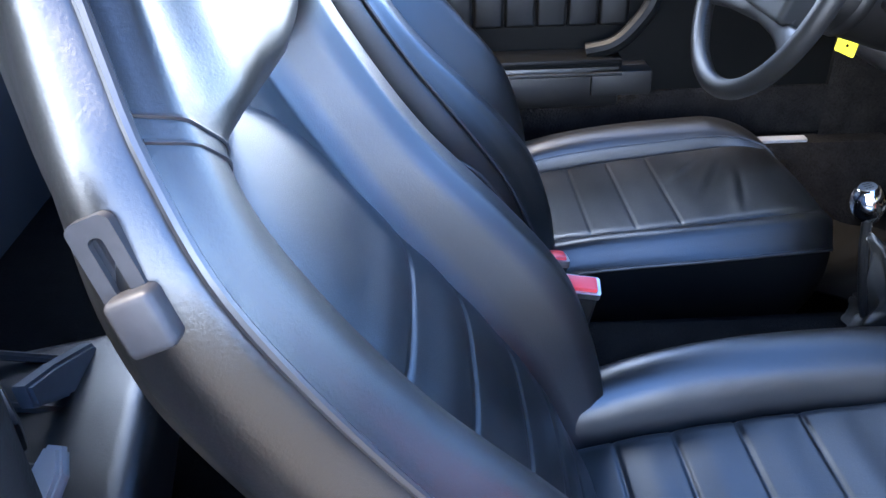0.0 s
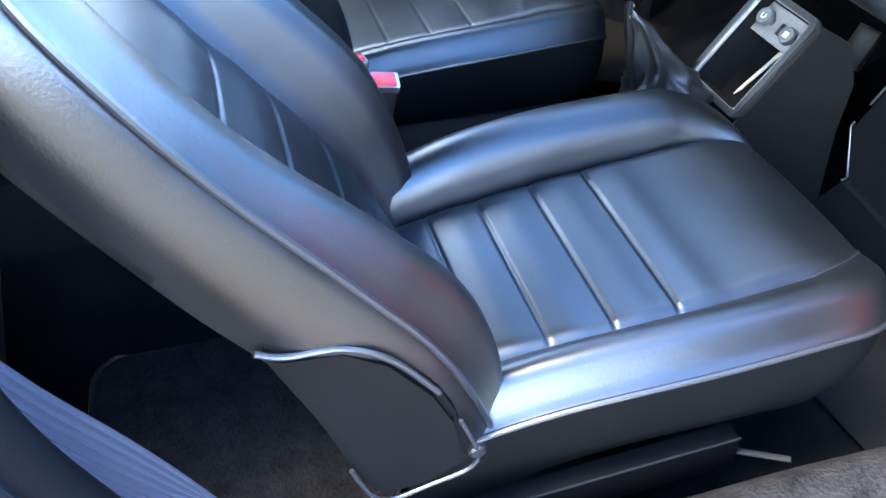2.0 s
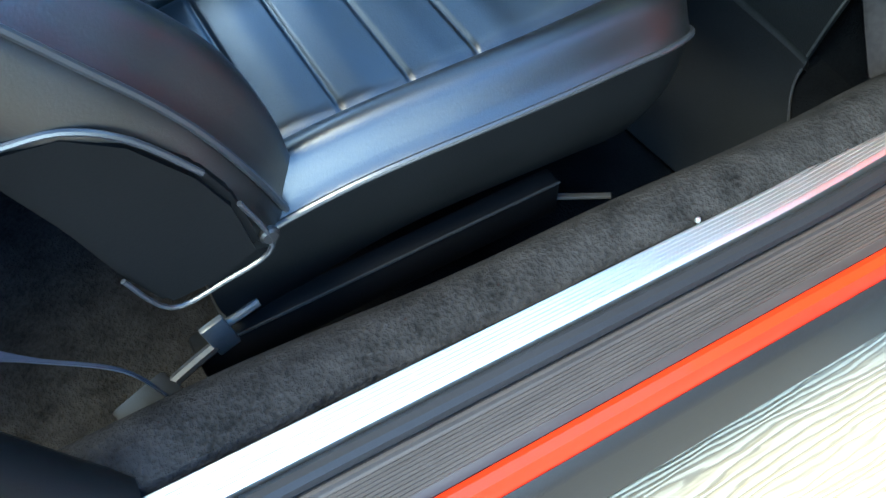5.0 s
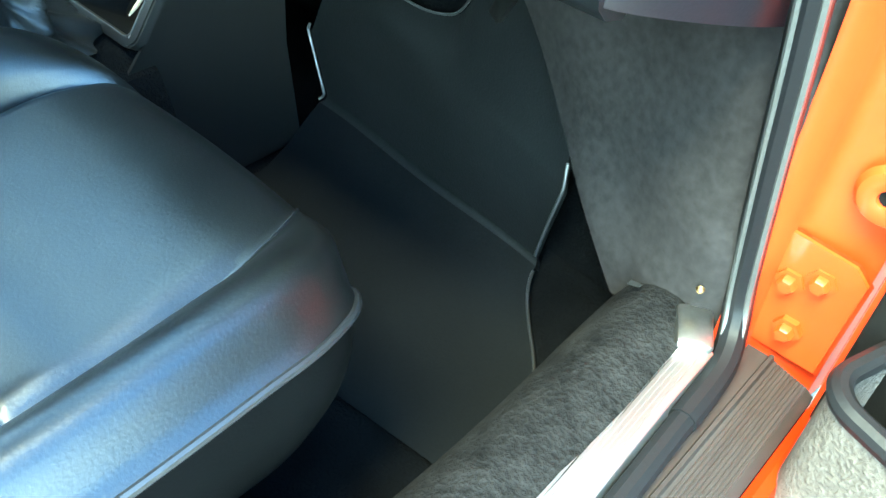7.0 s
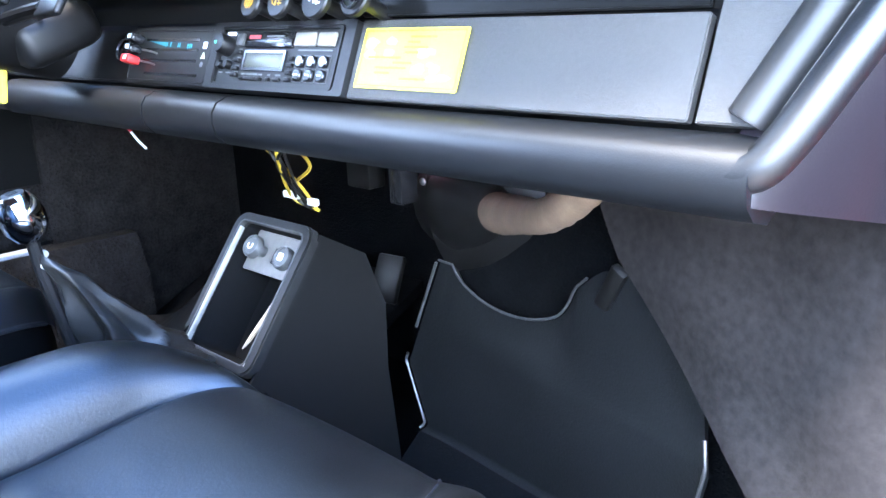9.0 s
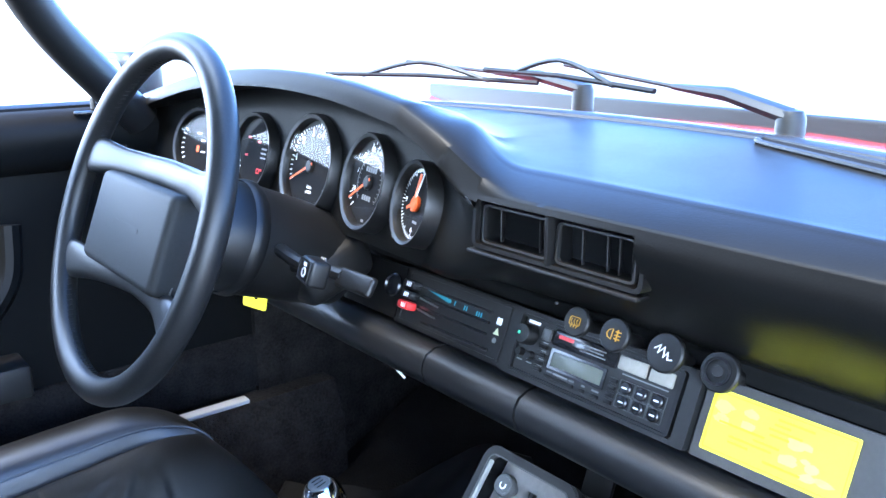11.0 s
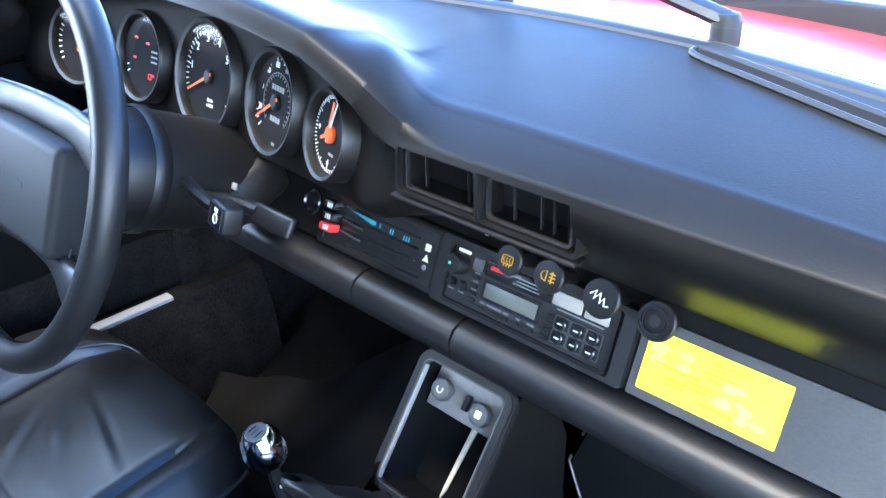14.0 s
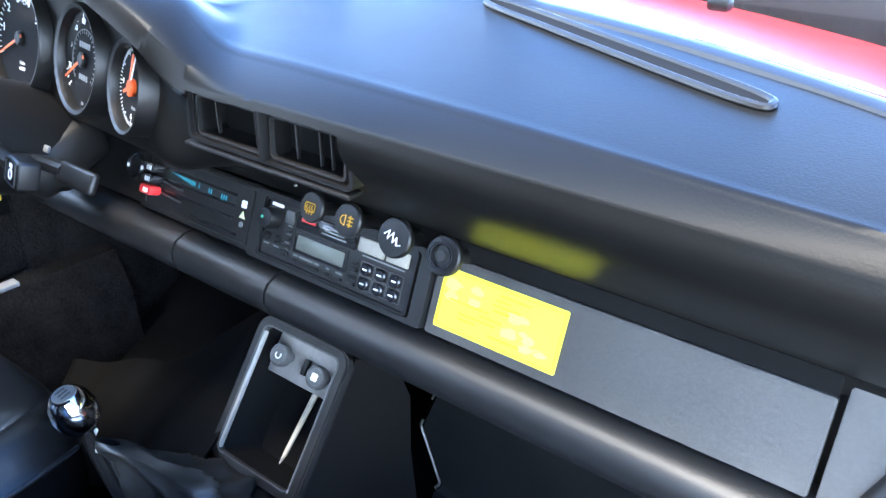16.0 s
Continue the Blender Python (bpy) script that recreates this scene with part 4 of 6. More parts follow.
for h in (0.004, -0.0085):
    part("slider_rod", tube([(-0.090, h, 0.006), (-0.068, h - 0.002, 0.005), (-0.062, h - 0.003, 0.002)], 0.0011, 6), STEEL, hp, m=fas(0, 0, 0.001))
part("fan_mark", lathe([(0, 0.0005), (0.0035, 0.0005), (0.0035, 0)], 10, fas(0.0305, 0.011, 0.0012)), WHITE, hp)
for a in (45, 135, 225, 315):
    part("fan_mark", lathe([(0, 0.0006), (0.0020, 0.0006), (0.0020, 0)], 8, fas(0.0305 + 0.0026 * math.cos(radians(a)), 0.011 + 0.0026 * math.sin(radians(a)), 0.0013)), WHITE, hp)
part("arrow_mark", slab([(-0.004, -0.003), (0.004, -0.003), (0, 0.004)], fas(0.0305, 0.000, 0.0012), 0.0006), material("pale_yellow_mark", (0.6, 0.6, 0.35), 0.6), hp)
part("drop_mark", lathe([(0, 0.0005), (0.0028, 0.0005), (0.0028, 0)], 10, fas(0.0305, -0.009, 0.0012)), GREYMARK, hp)

# radio in its surround
plate = part("radio_surround", frame_bm(rrect(0.216, 0.066, 0.003), rrect(0.190, 0.0575, 0.004), fas(0.1565, 0, -0.003), 0.008), DARKGREY, dash, "dark grey radio surround")
radio = empty("car_radio", "black cassette car radio with push buttons and a grey display", "car radio")
RX = 0.1535


def rad(x, h, proud=0.0):
    return fas(RX + x, h, proud + 0.001)


body = part("radio_face", slab(rrect(0.182, 0.0535, 0.003), fas(RX, 0, -0.006), 0.007, 0.001), DARKGREY, radio)
part("trim_ring", frame_bm(rrect(0.1885, 0.0570, 0.004), rrect(0.1815, 0.0525, 0.003), fas(RX, 0, -0.004), 0.008), PLASTIC, radio)
part("maker_badge", slab(rrect(0.015, 0.0030, 0.0008), rad(-0.078, 0.0225), 0.0008), WHITE, radio)
knob = part("volume_knob", lathe([(0.0, 0.014), (0.0085, 0.0135), (0.0098, 0.011), (0.0105, 0.0)], 32, rad(-0.079, 0.010)), PLASTIC, radio, "round black volume knob")
part("pointer", lathe([(0, 0.0148), (0.0016, 0.0145), (0.0016, 0.013)], 10, rad(-0.082, 0.010)), material("green_pointer", (0.05, 0.5, 0.3), 0.5), knob)
for x in (-0.084, -0.071):
    part("tone_knob", lathe([(0, 0.006), (0.0035, 0.006), (0.0042, 0.004), (0.0045, 0)], 16, rad(x, -0.0085)), PLASTIC, radio)
    part("caption_bar", slab(rrect(0.007, 0.0012, 0.0004), rad(x, -0.0158), 0.0004), GREYMARK, radio)
part("source_key", rbox((0.011, 0.012, 0.004), (0, 0, 0.002), 0.0015), GREYPLASTIC, radio, m=rad(-0.0575, 0.016))
for h in (0.004, -0.004, -0.012, -0.018):
    part("key", rbox((0.010, 0.0042, 0.004), (0, 0, 0.002), 0.0012), PLASTIC, radio, m=rad(-0.0575, h))
    part("caption_bar", slab(rrect(0.006, 0.0009, 0.0003), rad(-0.0575, h + 0.0036), 0.0004), GREYMARK, radio)
door = part("cassette_door", rbox((0.075, 0.0155, 0.005), (0, 0, 0.0005), 0.0015), GLOSS, radio, "glossy cassette door", m=rad(-0.011, 0.0165))
part("red_caption_bar", slab(rrect(0.018, 0.0036, 0.0006), rad(-0.033, 0.0185, 0.0031), 0.0004), REDBTN, door)
for h, w in ((0.0192, 0.028), (0.0162, 0.024), (0.0132, 0.030)):
    part("caption_bar", slab(rrect(w, 0.0011, 0.0003), rad(0.000, h, 0.0031), 0.0004), GREYMARK, door)
part("display", rbox((0.060, 0.0135, 0.002), (0, 0, 0.001), 0.0008), LCD, radio, "grey liquid-crystal display", m=rad(-0.014, -0.0035))
part("display_frame", frame_bm(rrect(0.066, 0.0195, 0.001), rrect(0.060, 0.0138, 0.001), rad(-0.014, -0.0035), 0.0022), GLOSS, radio)
for i, w in enumerate((0.006, 0.018, 0.006, 0.004, 0.008)):
    part("caption_bar", slab(rrect(w, 0.0016, 0.0004), rad(-0.044 + 0.014 * i, -0.0165), 0.0005), GREYMARK, radio)
    part("key", rbox((w + 0.002, 0.0032, 0.003), (0, 0, 0.001), 0.0008), PLASTIC, radio, m=rad(-0.044 + 0.014 * i, -0.0210))
for h in (-0.001, -0.0075, -0.014, -0.0205):
    part("key", rbox((0.0085, 0.0042, 0.003), (0, 0, 0.0015), 0.0010), PLASTIC, radio, m=rad(0.0285, h))
for x, w in ((0.0435, 0.030), (0.0735, 0.024)):
    part("eject_key", rbox((w, 0.0125, 0.003), (0, 0, 0.0015), 0.0012), material("tan_key_plastic", (0.26, 0.24, 0.20), 0.45, scale=200, var=0.15), radio, "cream push key", m=rad(x, 0.0165))
part("caption_bar", slab(rrect(0.048, 0.0011, 0.0003), rad(0.058, 0.0072), 0.0004), GREYMARK, radio)
for i in range(3):
    for j in range(2):
        x, h = 0.0425 + 0.0165 * i, -0.0035 - 0.0125 * j
        part("preset_frame", frame_bm(rrect(0.0160, 0.0120, 0.001), rrect(0.0148, 0.0108, 0.001), rad(x, h), 0.0010), GREYPLASTIC, radio)
        b = part("preset_button", lathe([(0, 0.0035), (0.0046, 0.0035), (0.0056, 0.0025), (0.0058, 0)], 20, rad(x, h)), GLOSS, radio)
        part("button_mark", slab(rrect(0.0050, 0.0012, 0.0003), rad(x, h, 0.0036), 0.0003), WHITE, b)

# pull and push switches above the radio
for i, (x, r, mat) in enumerate(((0.150, 0.0135, None), (0.192, 0.0145, None), (0.243, 0.0165, None), (0.292, 0.0158, None))):
    sw = part("dash_switch", lathe([(0, 0.020), (r * 0.92, 0.0195), (r, 0.018), (r, 0.014), (r * 0.5, 0.012), (0.006, 0.006), (0.006, -0.02)], 32, facing((x, 0.189, 0.750), 24)), PLASTIC, dash, "round black dash switch")
    f = facing((x, 0.189, 0.750), 24) @ Matrix.Translation((0, 0, 0.0203))
    if i == 0:
        part("icon", frame_bm(rrect(0.012, 0.008, 0.002), rrect(0.0106, 0.0066, 0.0015), f, 0.0004), ORANGEMARK, sw)
        for k in (-1, 0, 1):
            part("icon", tube([(0.003 * k, -0.006, 0.0003), (0.003 * k + 0.001, -0.003, 0.0003), (0.003 * k - 0.001, 0, 0.0003), (0.003 * k, 0.002, 0.0003)], 0.0004, 5), ORANGEMARK, sw, m=f)
    elif i == 1:
        part("icon", tube([(-0.001, 0.0045, 0), (-0.005, 0.003, 0), (-0.0065, 0, 0), (-0.005, -0.003, 0), (-0.001, -0.0045, 0)], 0.0005, 5, closed=True), ORANGEMARK, sw, m=f)
        for k in (-1, 0, 1):
            part("icon", slab(rrect(0.006, 0.0011, 0.0003), f @ pose(0.005, 0.003 * k, 0), 0.0004), ORANGEMARK, sw)
        part("icon", slab(rrect(0.0011, 0.010, 0.0003), f @ pose(0.0045, 0, 0), 0.0004), ORANGEMARK, sw)
    elif i == 2:
        part("icon", tube([(-0.009, 0.001, 0), (-0.004, 0.005, 0), (-0.005, -0.002, 0), (0.0, 0.004, 0), (0.001, -0.004, 0), (0.004, 0.001, 0), (0.005, -0.005, 0), (0.009, -0.004, 0)], 0.0007, 5), WHITE, sw, m=f)
    else:
        part("ring", lathe([(0.009, 0.0), (0.009, 0.0022), (0.011, 0.0022), (0.011, 0.0)], 24, f, caps=False), GLOSS, sw)
        part("icon", lathe([(0, 0.001), (0.0045, 0.001), (0.005, 0)], 12, f), DARKGREY, sw)
part("indicator_lamp", lathe([(0, 0.002), (0.0012, 0.002), (0.0016, 0.0)], 12, facing((0.104, 0.197, 0.757), 10)), GREYMARK, dash)

# twin centre vent
vt = part("vent_frame", frame_bm(rrect(0.178, 0.047, 0.006), rrect(0.171, 0.041, 0.005), facing((0.1735, 0.1200, 0.8455), 4), 0.006), PLASTIC, dash, "black twin air vent")
part("vent_back", slab(rrect(0.174, 0.046, 0.003), facing((0.1735, 0.150, 0.8465), 4), 0.004), VOID, vt)
part("vent_box", frame_bm(rrect(0.182, 0.050, 0.007), rrect(0.1745, 0.0435, 0.005), facing((0.1735, 0.152, 0.8455), 4), 0.042), PLASTIC, vt)
part("vent_divider", rbox((0.004, 0.030, 0.042), (0.1735, 0.120, 0.8465), 0.0015), PLASTIC, vt)
for cx, slats in ((0.1310, (-0.0235, 0.022, 0.0325)), (0.2165, (-0.0185, 0.006, 0.0175, 0.0300))):
    grille = part("vent_grille", frame_bm(rrect(0.0780, 0.0335, 0.005), rrect(0.0742, 0.0297, 0.004), facing((cx, 0.1165, 0.8445), 4), 0.004), DARKGREY, vt, "hinged grille frame")
    for k in slats:
        part("vent_slat", rbox((0.0013, 0.004, 0.0300), (cx + k, 0.1215, 0.8445), 0.0004, (0, 0, 8), seg=1), PLASTIC, grille)
part("vent_lip", rbox((0.184, 0.016, 0.0036), (0.1700, 0.1140, 0.8195), 0.0016), PLASTIC, vt)

# gauges
def gauge_pose(x, y, z, yaw=0):
    return facing((x, y, z), 15, yaw)


def gauge(name, x, y, z, r, label, yaw=0):
    m = gauge_pose(x, y, z, yaw)
    g = part(name, lathe([(r * 0.86, -0.020), (r * 0.86, 0.001), (r * 0.90, 0.006), (r * 0.97, 0.0075), (r, 0.005), (r * 1.02, -0.020)], 48, m, caps=False), PLASTIC, dash, label)
    part("dial", lathe([(0, -0.003), (r * 0.87, -0.003), (r * 0.87, -0.012)], 40, m), DIAL, g)
    gl = part("gauge_glass", lathe([(0, 0.004), (r * 0.87, 0.004)], 40, m, caps=False), GLASS, g)
    gl.visible_shadow = False
    return g, m @ Matrix.Translation((0, 0, -0.0026))


def ticks(g, m, r, a0, a1, n, ln=0.008, w=0.0012, mat=WHITE, every=0):
    bm = None
    for k in range(n):
        a = radians(a0 + (a1 - a0) * k / (n - 1))
        l = ln * (1.7 if every and k % every == 0 else 1)
        bm = slab(rrect(l, w, w * 0.3, 1), m @ Matrix.Translation(((r - l / 2) * math.cos(a), (r - l / 2) * math.sin(a), 0)) @ pose(0, 0, 0, 0, 0, math.degrees(a)), 0.0003, bm=bm)
    tagged(part("scale_ticks", bm, mat, g), kind="stuff")


def numeral(g, m, text, r, a, size):
    lettering("numeral", text, size, m @ Matrix.Translation((r * math.cos(radians(a)), r * math.sin(radians(a)), 0.0002)), WHITE, g)


def needle(g, m, a, ln, mat=ORANGE, w=0.0042):
    n = part("needle", slab([(-0.008, -w * 0.4), (ln, -w * 0.22), (ln, w * 0.22), (-0.008, w * 0.4)], m @ pose(0, 0, 0.003, 0, 0, a), 0.0012, 0.0003), mat, g, "orange needle")
    part("hub", lathe([(0, 0.0045), (0.006, 0.0045), (0.008, 0.003), (0.008, 0)], 20, m), mat if mat is ORANGE and w > 0.005 else PLASTIC, g)
    return n


g, m = gauge("tachometer", -0.262, 0.152, 0.8445, 0.0635, "large tachometer with an orange needle", -3)
ticks(g, m, 0.053, 205, -33, 36, 0.0055, 0.0010, every=5)
for k in range(1, 6):
    numeral(g, m, str(k), 0.041, 205 - 34 * k, 0.0125)
part("red_zone", slab([(0.049 * math.cos(radians(a)), 0.049 * math.sin(radians(a))) for a in np.linspace(-8, -30, 8)] + [(0.0545 * math.cos(radians(a)), 0.0545 * math.sin(radians(a))) for a in np.linspace(-30, -8, 8)], m, 0.0005), ORANGE, g)
needle(g, m, 207, 0.046)
for k, t in enumerate(("1/min", "x1000")):
    lettering("caption", t, 0.0055, m @ Matrix.Translation((0.004, -0.025 - 0.006 * k, 0.0002)), WHITE, g)
part("caption_bar", slab(rrect(0.006, 0.002, 0.0005), m @ pose(0.004, -0.047, 0), 0.0003), GREYMARK, g)
part("headlamp_mark", frame_bm(rrect(0.007, 0.005, 0.002), rrect(0.005, 0.003, 0.001), m @ pose(0.006, 0.038, 0), 0.0003), GREYMARK, g)

g, m = gauge("speedometer", -0.131, 0.146, 0.8440, 0.0540, "round speedometer with an orange needle", -10)
ticks(g, m, 0.047, 222, -42, 27, 0.005, 0.0010, every=2)
for k, t in enumerate(("20", "40", "60", "80")):
    numeral(g, m, t, 0.0365, 198 - 33 * k, 0.0080)
for k in range(4, 7):
    part("caption_bar", slab(rrect(0.008, 0.004, 0.0005), m @ pose(0.037 * math.cos(radians(198 - 33 * k)), 0.037 * math.sin(radians(198 - 33 * k)), 0), 0.0003), GREYMARK, g)
part("inner_ring", tube([(0.029 * math.cos(radians(a)), 0.029 * math.sin(radians(a)), 0) for a in np.linspace(225, -45, 50)], 0.0004, 4), GREYMARK, g, m=m)
ticks(g, m, 0.028, 222, -42, 24, 0.003, 0.0008, GREYMARK)
for k in range(5):
    part("odometer_digit", slab(rrect(0.0042, 0.0055, 0.0004), m @ pose(-0.011 + 0.0055 * k, 0.014, 0), 0.0003), GREYMARK, g)
for k in range(4):
    part("trip_digit", slab(rrect(0.0042, 0.0055, 0.0004), m @ pose(-0.008 + 0.0055 * k, -0.017, 0), 0.0003), GREYMARK, g)
needle(g, m, 212, 0.042)
part("caption_bar", slab(rrect(0.006, 0.003, 0.0005), m @ pose(0.002, -0.042, 0), 0.0003), GREYMARK, g)

g, m = gauge("dash_clock", -0.026, 0.130, 0.8400, 0.0430, "round dash clock with orange pointers", -15)
ticks(g, m, 0.0355, 90, -264, 60, 0.0036, 0.0008, every=5)
numeral(g, m, "6", 0.0265, 270, 0.0075)
numeral(g, m, "9", 0.0265, 180, 0.0075)
needle(g, m, 84, 0.0300, ORANGE, 0.0065)
needle(g, m, 72, 0.0335, WHITE, 0.0018)
needle(g, m, 205, 0.0160, ORANGE, 0.0060)
part("caption_bar", slab(rrect(0.010, 0.0025, 0.0005), m @ pose(0.004, -0.018, 0), 0.0003), GREYMARK, g)
part("clock_knob", lathe([(0, 0.006), (0.0035, 0.006), (0.004, 0)], 12, gauge_pose(-0.068, 0.140, 0.798)), GREYPLASTIC, dash)

g, m = gauge("oil_gauge", -0.402, 0.150, 0.8440, 0.0545, "combined oil gauge with red warning lamps")
for x, h in ((-0.022, 0.020), (0.006, 0.016), (0.020, -0.020), (-0.024, -0.004)):
    part("warning_mark", slab(rrect(0.008, 0.003, 0.001), m @ pose(x, h, 0), 0.0004), REDBTN, g)
part("warning_mark", frame_bm(rrect(0.008, 0.007, 0.001), rrect(0.005, 0.004, 0.001), m @ pose(0.014, -0.022, 0), 0.0004), REDBTN, g)
for h in (0.000, -0.006, -0.012):
    part("caption_bar", slab(rrect(0.014, 0.0022, 0.0005), m @ pose(0.022, h + 0.008, 0), 0.0003), GREYMARK, g)
ticks(g, m, 0.046, 150, 210, 7, 0.006)

g, m = gauge("fuel_gauge", -0.528, 0.130, 0.8440, 0.0525, "fuel gauge with an orange mark", 14)
for x, h in ((0.004, 0.006), (-0.006, 0.016), (0.022, -0.002), (0.006, -0.010)):
    part("caption_bar", slab(rrect(0.009, 0.0022, 0.0005), m @ pose(x, h, 0), 0.0003), WHITE, g)
part("warning_mark", slab(rrect(0.005, 0.009, 0.001), m @ pose(-0.006, -0.006, 0), 0.0004), ORANGE, g)
ticks(g, m, 0.044, 150, 210, 7, 0.006)

# glove box lid with the yellow card on it, and the end panel
part("glove_box_lid", slab(rrect(0.306, FH, 0.002), fas(0.421, 0, -0.006), 0.008, 0.001), FASCIA, dash, "dark grained glove box lid")
part("lid_edge", slab(rrect(0.306, 0.026, 0.001), facing((0.421, 0.207, 0.7535), 14), 0.004, 0.0008), DASH, dash)
part("end_panel", slab([(-0.040, -0.033), (0.020, -0.033), (0.062, 0.045), (-0.040, 0.045)], fas(0.619, 0, -0.006), 0.008, 0.001), FASCIA, dash)
card = tagged(part("yellow_card", slab(rrect(0.114, 0.0495, 0.0015), fas(0.3335, 0.0005, 0.0030), 0.0008), YELLOW), "yellow paper card stuck to the glove box lid", "card")
rng = random.Random(3)
part("card_border", frame_bm(rrect(0.110, 0.0455, 0.001), rrect(0.1085, 0.044, 0.001), fas(0.3335, 0.0005, 0.0038), 0.0003), YELLOWMARK, card)
for k in range(16):
    bx, w = rng.choice(((0.300, 0.008), (0.352, -0.006), (0.365, -0.012), (0.345, 0.002))), rng.uniform(0.004, 0.011)
    part("print_blot", slab([(w * (0.6 + 0.4 * rng.random()) * math.cos(q), 0.5 * w * (0.6 + 0.4 * rng.random()) * math.sin(q)) for q in np.linspace(0, 2 * math.pi, 9)[:-1]], fas(bx[0] + rng.uniform(-0.014, 0.014), bx[1] + rng.uniform(-0.007, 0.007), 0.0037), 0.0002), YELLOWPALE, card)
for k in range(9):
    w = rng.uniform(0.012, 0.04)
    part("print_bar", slab(rrect(w, 0.0018, 0.0004), fas(0.283 + w / 2 + rng.uniform(0, 0.06), 0.018 - 0.0042 * k, 0.0038), 0.0003), YELLOWMARK, card)
# grab handle at the passenger's end
m = fas(0.6095, -0.031, 0.002) @ Matrix(((-0.91, 0, 0.414), (0.414, 0, 0.91), (0, 1, 0))).to_4x4()
half = [(0.0125 * math.cos(a), 0.0115 * math.sin(a)) for a in np.linspace(0, math.pi, 17)]
part("trim_bar", slab(half, m, 0.100, 0.001), DARKGREY, dash, "half-round grey trim bar across the end panel")


# end cheek of the dashboard towards the door
def cheek(u, v):
    a = Vector((0.621, 0.1525, 0.638)).lerp(Vector((0.690, 0.214, 0.775)), v)
    b = Vector((0.683, 0.300, 0.604)).lerp(Vector((0.695, 0.232, 0.790)), v)
    # rolled front edge
    r = math.exp(-u / 0.06)
    return a.lerp(b, u) + Vector((0.010 * math.sin(math.pi * u) - 0.006 * r, 0.004 * r, 0))


part("dash_cheek", surface(cheek, 30, 20, thick=(-0.030, 0.012, 0)), CHEEK, dash, "smooth dark vinyl cheek at the end of the dashboard", angle=60)

part("cheek_roll", tube(spline([(0.596, 0.168, 0.654), (0.618, 0.166, 0.655), (0.634, 0.173, 0.672), (0.660, 0.194, 0.722), (0.688, 0.219, 0.778)], 6), 0.0125, 14), KNEE, dash, "rounded black edge of the cheek", angle=70)

# knee pad in three lengths
kp = [(0.184, 0.6725), (0.172, 0.6720), (0.160, 0.6670), (0.1545, 0.6590), (0.1530, 0.6490), (0.1560, 0.6370), (0.166, 0.6270), (0.184, 0.6220), (0.200, 0.630), (0.215, 0.640), (0.215, 0.660)]
for x0, x1 in ((-0.46, -0.0485), (-0.0455, 0.0920), (0.0950, 0.622)):
    part("knee_pad", along_x(kp, x0, x1, 1), KNEE, dash, "rounded black knee pad", angle=60)
part("under_panel", slab([(-0.60, -0.02), (0.60, -0.01), (0.60, 0.06), (-0.60, 0.06)], pose(0, 0.20, 0.625), 0.006), PLASTIC, dash)

# ---- steering wheel and column ----
SW = facing((-0.2335, -0.072, 0.822), 21)
wheel = empty("steering_wheel", "four-spoke black leather steering wheel", "steering wheel")
R = 0.1790
pts = [(R * math.cos(a), R * math.sin(a), 0) for a in np.linspace(0, 2 * math.pi, 97)[:-1]]
rim = part("rim", tube(pts, 0.0142, 16, closed=True, flat=1.0), WHEELHIDE, wheel, "leather-covered rim", m=SW, angle=80)
bm = None
for a in list(np.linspace(20, 160, 60)) + list(np.linspace(200, 340, 60)):
    c, s = math.cos(radians(a)), math.sin(radians(a))
    bm = tube([((R - 0.0142) * c - 0.001 * s, (R - 0.0142) * s + 0.001 * c, 0.002), ((R - 0.0145) * c + 0.001 * s, (R - 0.0145) * s - 0.001 * c, -0.003)], 0.0007, 4, bm=bm)
tagged(part("stitching", bm, DARKGREY, rim, "grey lacing inside the rim", m=SW), kind="stuff")
for y0, y1 in ((0.050, 0.046), (-0.066, -0.078)):
    for sx in (-1, 1):
        xe = math.sqrt(R * R - y1 * y1) - 0.004
        def bar(u, v):
            # flat padded spoke, wider at the rim, rounded in section
            x = -0.003 + (xe + 0.003) * v
            q = 2 * math.pi * u
            c, k = math.cos(q), math.sin(q)
            hw = 0.0150 + 0.0075 * step(0.55, 1.0, v) * (1.0 if v < 1 else 0.9)
            th = 0.0085 - 0.001 * v
            y = y0 + (y1 - y0) * v + hw * math.copysign(abs(c) ** 0.7, c)
            z = -0.024 + 0.022 * step(0.25, 1.0, v) + th * math.copysign(abs(k) ** 0.8, k)
            return Vector((sx * x, y, z))
        part("spoke", surface(bar, 24, 20), WHEELHIDE, wheel, m=SW, angle=70)
        xs_ = 0.105
        part("seam", tube([Vector((sx * xs_, y0 - 0.016, -0.0125)), Vector((sx * xs_, y0, -0.0095)), Vector((sx * xs_, y0 + 0.016, -0.0125))], 0.0008, 5), DARKGREY, wheel, m=SW)
hornpad = part("horn_pad", rbox((0.198, 0.100, 0.046), (0, -0.014, -0.016), 0.009, seg=4), HORN, wheel, "dark grey rectangular horn pad", m=SW)
part("embossed_bar", slab(rrect(0.070, 0.0065, 0.003), SW @ pose(0.004, -0.012, 0.0068), 0.0007, 0.0003), HORN, hornpad)
part("hub", lathe([(0.045, -0.03), (0.050, -0.04), (0.052, -0.06), (0.040, -0.065)], 32, SW), PLASTIC, wheel)

column = empty("steering_column", "black steering column shroud with stalks", "steering column")
part("shroud", lathe([(0.052, -0.062), (0.060, -0.075), (0.063, -0.12), (0.060, -0.19), (0.055, -0.25)], 32, SW), PLASTIC, column)
part("shroud_collar", lathe([(0.0635, -0.105), (0.066, -0.11), (0.066, -0.118), (0.0635, -0.123)], 32, SW, caps=False), PLASTIC, column)
